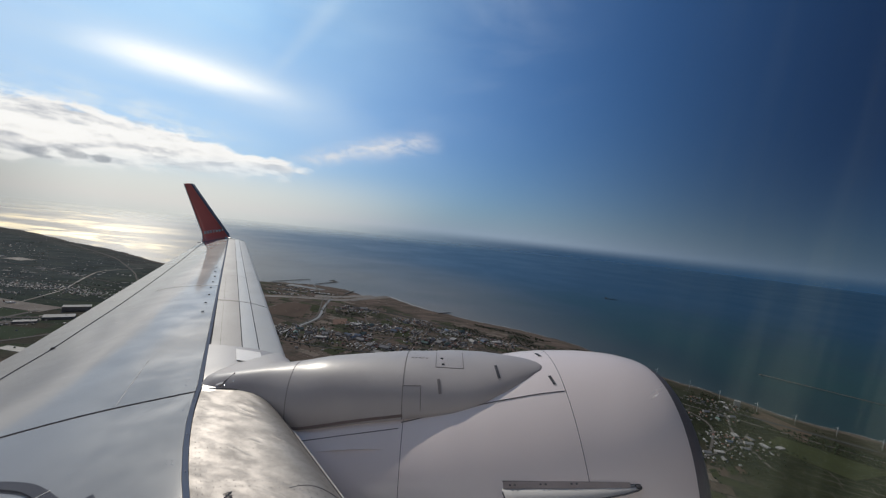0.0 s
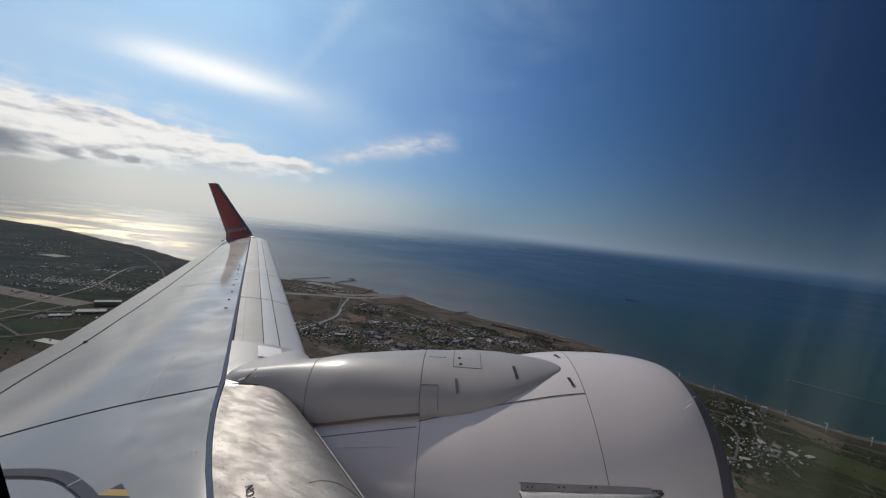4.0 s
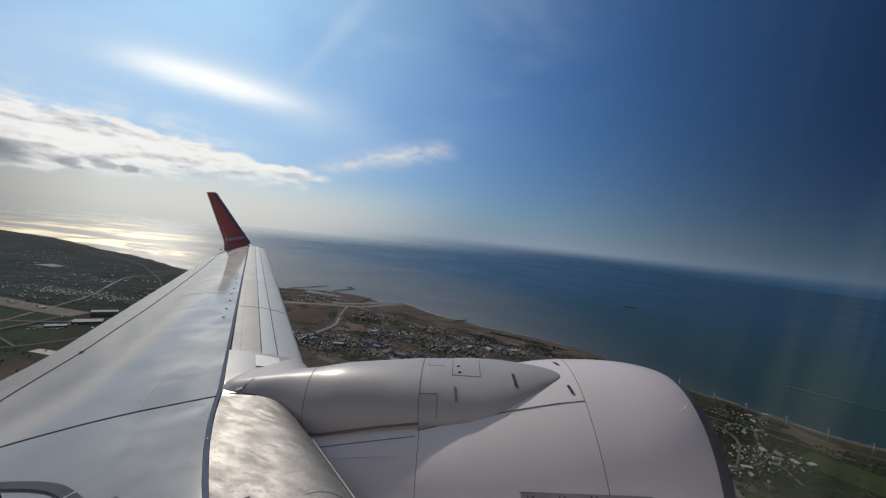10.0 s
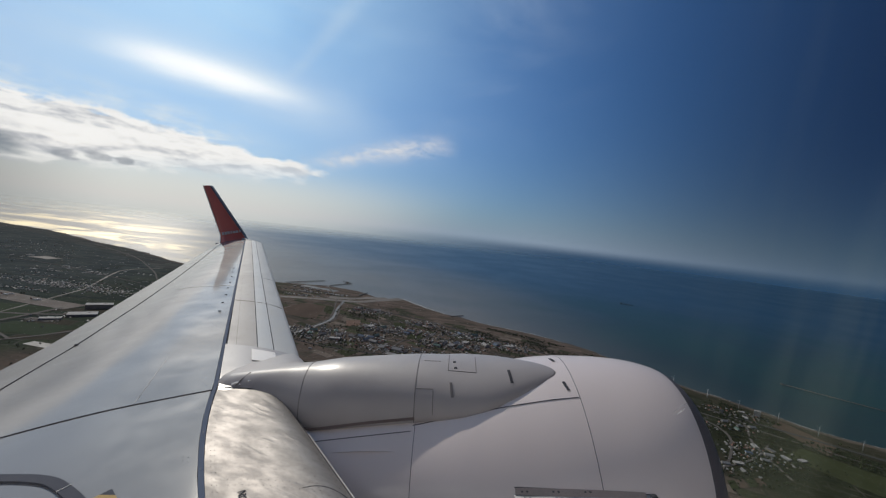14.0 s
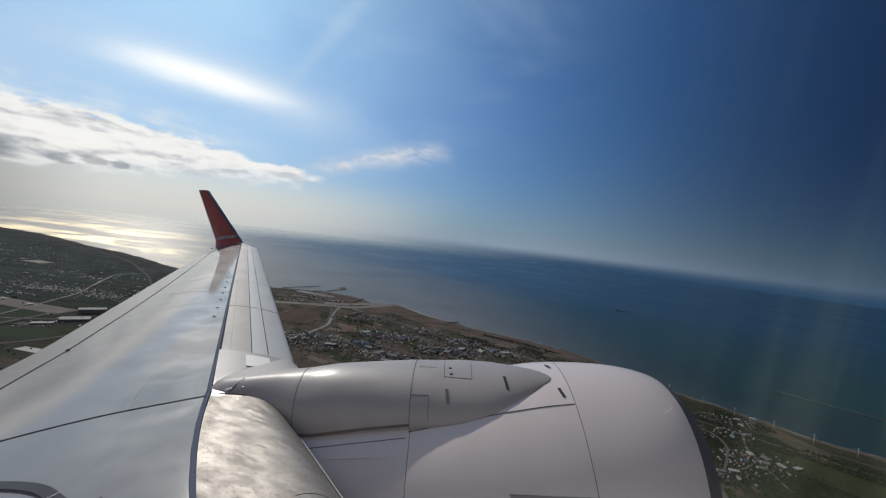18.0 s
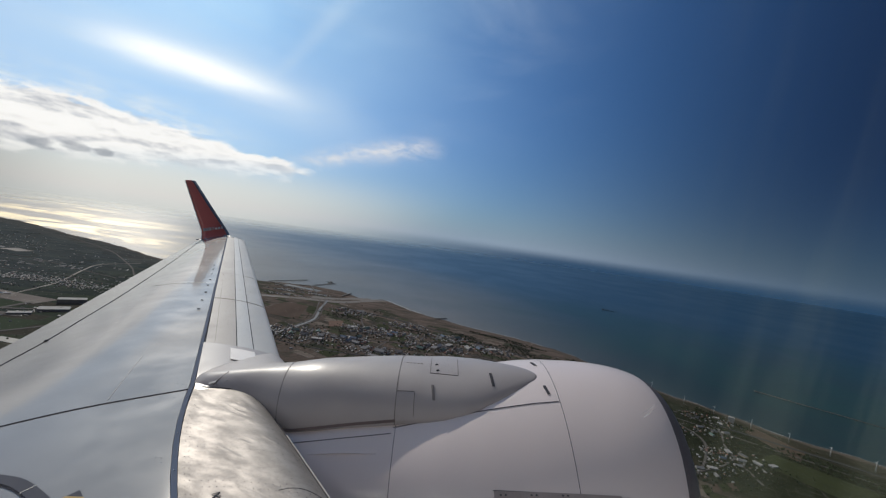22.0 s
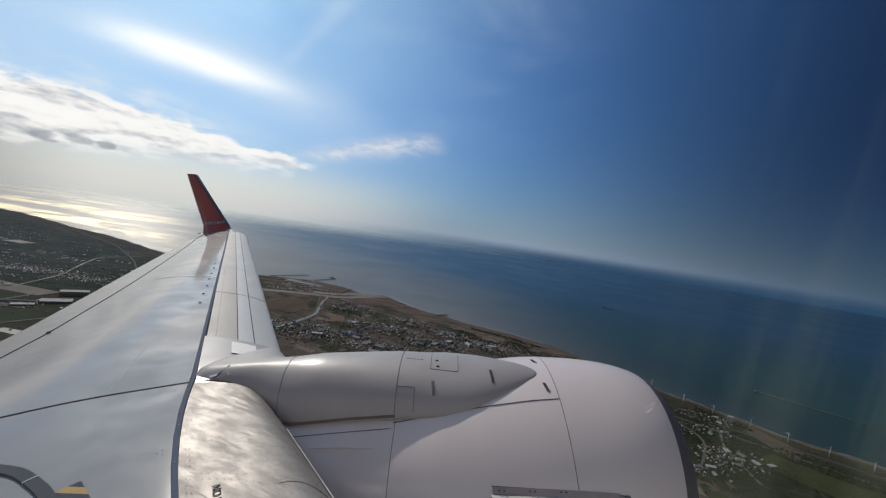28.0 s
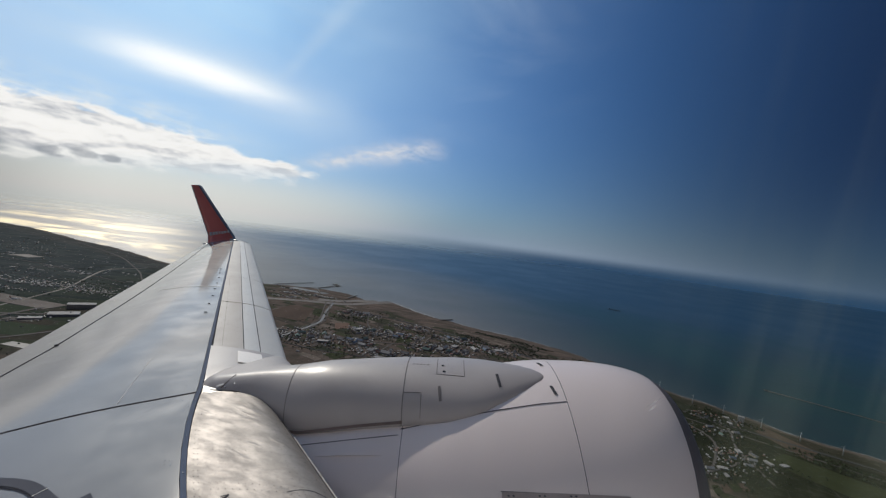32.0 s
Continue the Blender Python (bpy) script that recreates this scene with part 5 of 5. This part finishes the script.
def settle(ob, x, y, turn):
    m = pose(x, y, ground_at(x, y) + 0.1, 0, 0, turn) @ Matrix.Scale(0.55 if x > 140 else 1.0, 4)
    if ob in first:
        first.discard(ob)
        ob.matrix_world = m
        return ob
    return copy_thing(ob, m)


# clusters: middle, spread, how many houses and halls
TOWNS = ((-116, 519, 18, 9, 24, 1), (-127, 389, 26, 14, 36, 6), (-90, 399, 14, 9, 8, 6), (-85, 445, 22, 12, 22, 3), (-23, 490, 16, 8, 24, 0), (-7, 412, 24, 11, 16, 6), (27, 462, 18, 8, 18, 2), (70, 436, 22, 9, 18, 4), (-41, 440, 18, 9, 9, 1), (-55, 372, 30, 9, 14, 4))
TOWNS += ((240, 360, 7, 4, 5, 1), (232, 334, 7, 5, 12, 1), (222, 297, 9, 6, 9, 4), (199, 254, 12, 8, 14, 4), (176, 236, 12, 6, 10, 3), (180, 300, 16, 12, 14, 4), (215, 262, 14, 8, 12, 5), (236, 318, 8, 6, 10, 2), (115, 395, 16, 8, 8, 3))
def plot(cx, cy, rx, ry, lean, cell):
    """A plot of a town laid out on streets that run at an angle."""
    x, y = cx + rng.gauss(0, rx * 0.5), cy + rng.gauss(0, ry * 0.55)
    c, s_ = math.cos(radians(lean)), math.sin(radians(lean))
    u, v = round((x * c + y * s_) / cell), round((y * c - x * s_) / cell)
    if u % 5 == 0:
        u += 1
    v += v // 2 * 0.35
    u, v = u * cell + rng.uniform(-0.3, 0.3), v * cell * 0.9 + rng.uniform(-0.3, 0.3)
    return u * c - v * s_, u * s_ + v * c


LEANS = []
for cx, cy, rx, ry, n_house, n_hall in TOWNS:
    lean = rng.uniform(-25, 35)
    LEANS.append(lean)
    for kind, n, r in (("hall", n_hall, 4.2), ("house", n_house, 1.25)):
        for k in range(n):
            for attempt in range(30):
                x, y = plot(cx, cy, rx, ry, lean, 3.2)
                if free_spot(x, y, r):
                    settle(rng.choice(sheds if kind == "hall" else designs), x, y, lean + rng.choice((0, 90)) + rng.uniform(-4, 4))
                    break

# far villages, too small to pick apart
def scatter(name, label, category, mat, spots, size, seed):
    r = random.Random(seed)
    verts, faces = [], []
    for x, y in spots:
        sx, sy, h = (r.uniform(a, b) for a, b in size)
        if x < -330 or x > 140:
            k = 0.8 if x < 0 else 0.66
            sx, sy, h = sx * k, sy * k, h * k
        t = r.uniform(0, 0.5) + r.choice((0, 1.571))
        z = ground_at(x, y) - 0.1
        c, s = math.cos(t), math.sin(t)
        k = len(verts)
        for dz, fx, fy in ((0, 1, 1), (h, 1, 1), (h * 1.35, 1, 0)):
            for ux, uy in ((-1, -1), (1, -1), (1, 1), (-1, 1)):
                a, b = ux * sx / 2 * fx, uy * sy / 2 * fy
                verts.append((x + a * c - b * s, y + a * s + b * c, z + dz))
        for lo in (0, 4):
            for q in range(4):
                faces.append((k + lo + q, k + lo + (q + 1) % 4, k + lo + 4 + (q + 1) % 4, k + lo + 4 + q))
    me = bpy.data.meshes.new(name)
    me.from_pydata(verts, [], faces)
    me.materials.append(mat)
    return tagged(new(name, me), label, category, kind="stuff")


def build_far(n, p, c):
    isl = n.add("ShaderNodeNewGeometry").outputs["Random Per Island"]
    ramp = n.add("ShaderNodeValToRGB", {0: isl})
    ramp.color_ramp.interpolation = "CONSTANT"
    cols = ((0.0, (0.30, 0.29, 0.28)), (0.3, (0.13, 0.125, 0.125)), (0.55, (0.20, 0.17, 0.145)), (0.70, (0.46, 0.45, 0.44)), (0.95, (0.19, 0.10, 0.08)))
    for i, (at, col) in enumerate(cols):
        el_ = ramp.color_ramp.elements[i] if i < 2 else ramp.color_ramp.elements.new(at)
        el_.position, el_.color = at, col + (1.0,)
    fine = n.noise(c, 0.6, 4.0)
    n.set(p.inputs["Base Color"], n.mix(n.ramp(fine, 0.3, 0.7, 0.0, 0.35), ramp.outputs[0], rgb(0.12, 0.11, 0.10)))
    p.inputs["Roughness"].default_value = 0.6


FAR_HOUSE = material("far_house_paint", build_far)
spots = []
for cx, cy, rx, ry, n in ((-500, 472, 50, 16, 150), (-455, 480, 50, 18, 170), (-415, 472, 40, 16, 140), (-482, 434, 30, 6, 50), (-560, 520, 110, 40, 60), (-743, 703, 90, 40, 70), (-854, 767, 90, 40, 50), (-700, 640, 150, 60, 50), (-380, 520, 40, 20, 70), (-236, 634, 22, 6, 60), (-189, 636, 22, 6, 60), (-228, 600, 36, 6, 40), (-360, 352, 20, 20, 30), (0, 360, 80, 12, 70), (-240, 420, 50, 30, 70), (-330, 590, 50, 30, 60)):
    for k in range(n):
        x, y = cx + rng.gauss(0, rx * 0.6), cy + rng.gauss(0, ry * 0.6)
        if height(x, y) > 0.8 and coast(x) - y > 35:
            spots.append((x, y))
for (cx, cy, rx, ry, n_house, n_hall), lean in zip(TOWNS, LEANS):
    for k in range(22 * n_house):
        x, y = plot(cx, cy, rx * 1.15, ry * 1.15, lean, 3.2)
        if free_spot(x, y, 0.9):
            spots.append((x, y))
scatter("distant_houses", "many tiny white, grey and red-roofed distant houses", "houses", FAR_HOUSE, spots, ((1.2, 2.8), (1.0, 1.9), (0.5, 1.2)), 3)
spots = []
for cx, cy, n in ((-570, 544, 5), (-580, 584, 4), (-561, 587, 4), (-518, 562, 5), (-508, 576, 4), (-490, 607, 4), (-433, 546, 4), (-700, 640, 6), (-800, 700, 6)):
    for k in range(n):
        spots.append((cx + rng.gauss(0, 14), cy + rng.gauss(0, 9)))
scatter("greenhouses", "long pale greenhouse roofs among dark fields", "greenhouses", WALLS[0], [q for q in spots if height(*q) > 0.8], ((7.0, 13.0), (1.6, 2.6), (0.6, 0.9)), 5)

# large terminal sheds beside the apron
for x, y, sx, sy, h in ((-348, 369, 26, 14, 2.6), (-360, 400, 26, 11, 5.0), (-356, 346, 18, 8, 2.0)):
    shed = house(sx, sy, h, "flat", WALLS[2] if h > 4 else WALLS[1], ROOFS[0], "broad low airfield hall with pale flat roof", 2)
    shed.matrix_world = pose(x, y, ground_at(x, y), 0, 0, 38)

for x, y, sx, sy in ((-252, 664, 9, 3.5), (-236, 660, 7, 3), (-222, 655, 8, 3), (-268, 668, 8, 3.5), (-205, 646, 6, 3), (-240, 646, 7, 3), (-320, 640, 16, 8)):
    shed = house(sx, sy, 1.6, "flat", WALLS[1], ROOFS[1] if x < -300 else ROOFS[0], "low grey harbour shed with flat roof", 1)
    shed.matrix_world = pose(x, y, ground_at(x, y), 0, 0, -12)

tall = house(5.0, 3.6, 6.0, "flat", WALLS[0], ROOFS[0], "tall plain white block at the edge of a meadow", 5)
tall.matrix_world = pose(256, 340, ground_at(256, 340), 0, 0, -35)
# an airliner parked far off on the apron
def parked(x, y, turn):
    root = tagged(new("parked_aircraft"), "white aircraft parked on the pale apron", "aircraft", "parked aircraft")
    body = [[Vector((p, 0.55 * r * math.cos(b), 0.9 + 0.55 * r * math.sin(b))) for b in [j * math.pi / 5 for j in range(10)]] for p, r in ((-5.0, 0.1), (-3.5, 0.7), (-2, 1), (3, 1), (4.4, 0.8), (5, 0.15))]
    part("fuselage", loft(body, closed=True, caps=True), STEEL_WHITE, root)
    for sgn in (-1, 1):
        part("wing", loft([[Vector((0.8, 0, 0.7)), Vector((-0.8, 0, 0.7)), Vector((-0.8, 0, 0.55)), Vector((0.8, 0, 0.55))], [Vector((-1.1, sgn * 4.4, 1.0)), Vector((-1.6, sgn * 4.4, 1.0)), Vector((-1.6, sgn * 4.4, 0.95)), Vector((-1.1, sgn * 4.4, 0.95))]], closed=True, caps=True), STEEL_WHITE, root)
    part("tail_fin", loft([[Vector((-3.4, 0.05, 1.3)), Vector((-4.8, 0.05, 1.3)), Vector((-4.8, -0.05, 1.3)), Vector((-3.4, -0.05, 1.3))], [Vector((-4.6, 0.03, 3.2)), Vector((-5.2, 0.03, 3.2)), Vector((-5.2, -0.03, 3.2)), Vector((-4.6, -0.03, 3.2))]], closed=True, caps=True), ROOFS[2], root)
    root.matrix_world = pose(x, y, ground_at(x, y) + 0.3, 0, 0, turn)


parked(-423, 395, 20)
parked(-461, 401, 60)
parked(-530, 410, 15)

# ---- wind turbines along the shore ----
tower = [[Vector((r * math.cos(b), r * math.sin(b), z)) for b in [j * math.pi / 5 for j in range(10)]] for z, r in ((0, 0.26), (5, 0.20), (9.4, 0.13))]
turbine = tagged(new("wind_turbine"), "slender white wind turbine standing on the shore", "wind turbine", "wind turbines along the coast")
part("tower", loft(tower, closed=True, caps=True), STEEL_WHITE, turbine)
part("turbine_housing", block(0.8, 0.35, 0.35, (0.1, 0, 9.5), 0.08), STEEL_WHITE, turbine)
rotor = part("hub", block(0.28, 0.28, 0.28, (-0.5, 0, 9.5), 0.1, 2), STEEL_WHITE, turbine)
for k in range(3):
    m = Matrix.Translation((-0.5, 0, 9.5)) @ Matrix.Rotation(radians(20 + 120 * k), 4, "X")
    blade = [[m @ Vector((0.02 * sx, w * sy, z)) for sx, sy in ((-1, -1), (1, -1), (1, 1), (-1, 1))] for z, w in ((0.1, 0.07), (0.5, 0.13), (2.7, 0.03))]
    part("blade", loft(blade, closed=True, caps=True), STEEL_WHITE, rotor)
spots = [(x, float(coast(x)) - 26) for x in (218, 236, 252, 269, 286, 303, 321, 340)]
for i, (x, y) in enumerate(spots):
    m = pose(x, y, ground_at(x, y) - 0.1, 0, 0, 35 + 7 * (i % 3)) @ Matrix.Scale(0.85, 4)
    if i == 0:
        turbine.matrix_world = m
    else:
        copy_thing(turbine, m)

# ---- trees: shelter belts and clumps, far below ----
def build_leaf(n, p, c):
    isl = n.add("ShaderNodeNewGeometry").outputs["Random Per Island"]
    fine = n.noise(c, 2.0, 4.0)
    col = n.mix(isl, rgb(0.024, 0.038, 0.018), rgb(0.052, 0.066, 0.030))
    n.set(p.inputs["Base Color"], n.mix(n.ramp(fine, 0.3, 0.7), n.mix(1.0, col, rgb(0.6, 0.6, 0.6), "MULTIPLY"), col))
    p.inputs["Roughness"].default_value = 0.9
    p.inputs["Specular IOR Level"].default_value = 0.1


LEAF = material("foliage", build_leaf)
spots = []
for k in range(3400):
    x = rng.uniform(-60, 330)
    y = float(coast(x)) - rng.choice((rng.uniform(30, 44), rng.uniform(52, 70), rng.uniform(70, 92)))
    if noise.noise(Vector((x * 0.02, y * 0.03, 2))) > -0.05 and x > 10 + 30 * noise.noise(Vector((y * 0.05, 0, 4))):
        spots.append((x, y))
for k in range(7600):
    x, y = rng.uniform(-950, 330), rng.uniform(190, 860)
    if coast(x) - y > 62 and noise.noise(Vector((x * 0.012, y * 0.02, 9))) > (0.10 if x > -330 else 0.34) and height(x, y) > 0.8:
        spots.append((x, y))
for cx, cy, rx, ry, n_house, n_hall in TOWNS:
    for k in range(5 * n_house):
        spots.append((cx + rng.gauss(0, rx), cy + rng.gauss(0, ry)))
base = [(1, 0, 0), (-1, 0, 0), (0, 1, 0), (0, -1, 0), (0, 0, 1), (0, 0, -0.6)]
tri = [(0, 2, 4), (2, 1, 4), (1, 3, 4), (3, 0, 4), (2, 0, 5), (1, 2, 5), (3, 1, 5), (0, 3, 5)]
verts, faces = [], []
for x, y in spots:
    z = ground_at(x, y)
    s = rng.uniform(0.5, 1.1)
    for j in range(3):
        ox, oy, oz = rng.uniform(-0.6, 0.6) * s, rng.uniform(-0.6, 0.6) * s, rng.uniform(0.3, 0.9) * s
        k = len(verts)
        verts += [(x + ox + a * s * rng.uniform(0.5, 0.9), y + oy + b * s * rng.uniform(0.5, 0.9), z + oz + c * s * rng.uniform(0.5, 0.9)) for a, b, c in base]
        faces += [(k + a, k + b, k + c) for a, b, c in tri]
me = bpy.data.meshes.new("woodland")
me.from_pydata(verts, [], faces)
me.materials.append(LEAF)
tagged(new("woodland", me), "dark green shelter belts and scattered trees", "trees", kind="stuff")

# ---- out at sea ----
def build_ship():
    root = tagged(new("barge"), "low dark barge far out on the sea", "barge")
    rows = [[Vector((x, -w, 0.9)), Vector((x, -w * 0.7, -0.4)), Vector((x, w * 0.7, -0.4)), Vector((x, w, 0.9))] for x, w in ((-14, 1.4), (-12, 2.2), (10, 2.2), (13, 1.2), (14.5, 0.1))]
    part("hull", loft(rows, closed=True, caps=True), HULL, root)
    part("deckhouse", block(3, 2.4, 2.0, (-10.5, 0, 1.8), 0.1), WALLS[1], root)
    part("mast", block(0.3, 0.3, 2.5, (-9.5, 0, 3.6)), HULL, root)
    root.matrix_world = pose(412, 1000, 0, 0, 0, -20)


build_ship()
jetty = tagged(new("jetty"), "long thin pale jetty standing in the sea", "jetty")
a, b = Vector((362, 452, 0)), Vector((520, 318, 0))
d = (b - a).normalized()
side = Vector((-d.y, d.x, 0)) * 0.45
part("deck", loft([[p - side + Vector((0, 0, 1.0)), p - side + Vector((0, 0, 1.5)), p + side + Vector((0, 0, 1.5)), p + side + Vector((0, 0, 1.0))] for p in (a, b)], closed=True, caps=True), CONCRETE, jetty)
part("head_platform", block(3.0, 3.0, 0.7, a + Vector((0, 0, 1.25)), 0.1), CONCRETE, jetty)
pile = mesh_of(block(0.35, 0.35, 3.0, (0, 0, 0)), "pile", ROCK)
n = int((b - a).length / 6)
for k in range(n):
    ob = new("pile", pile)
    ob.parent, ob.location = jetty, a + (b - a) * (k / n) + Vector((0, 0, -0.3))
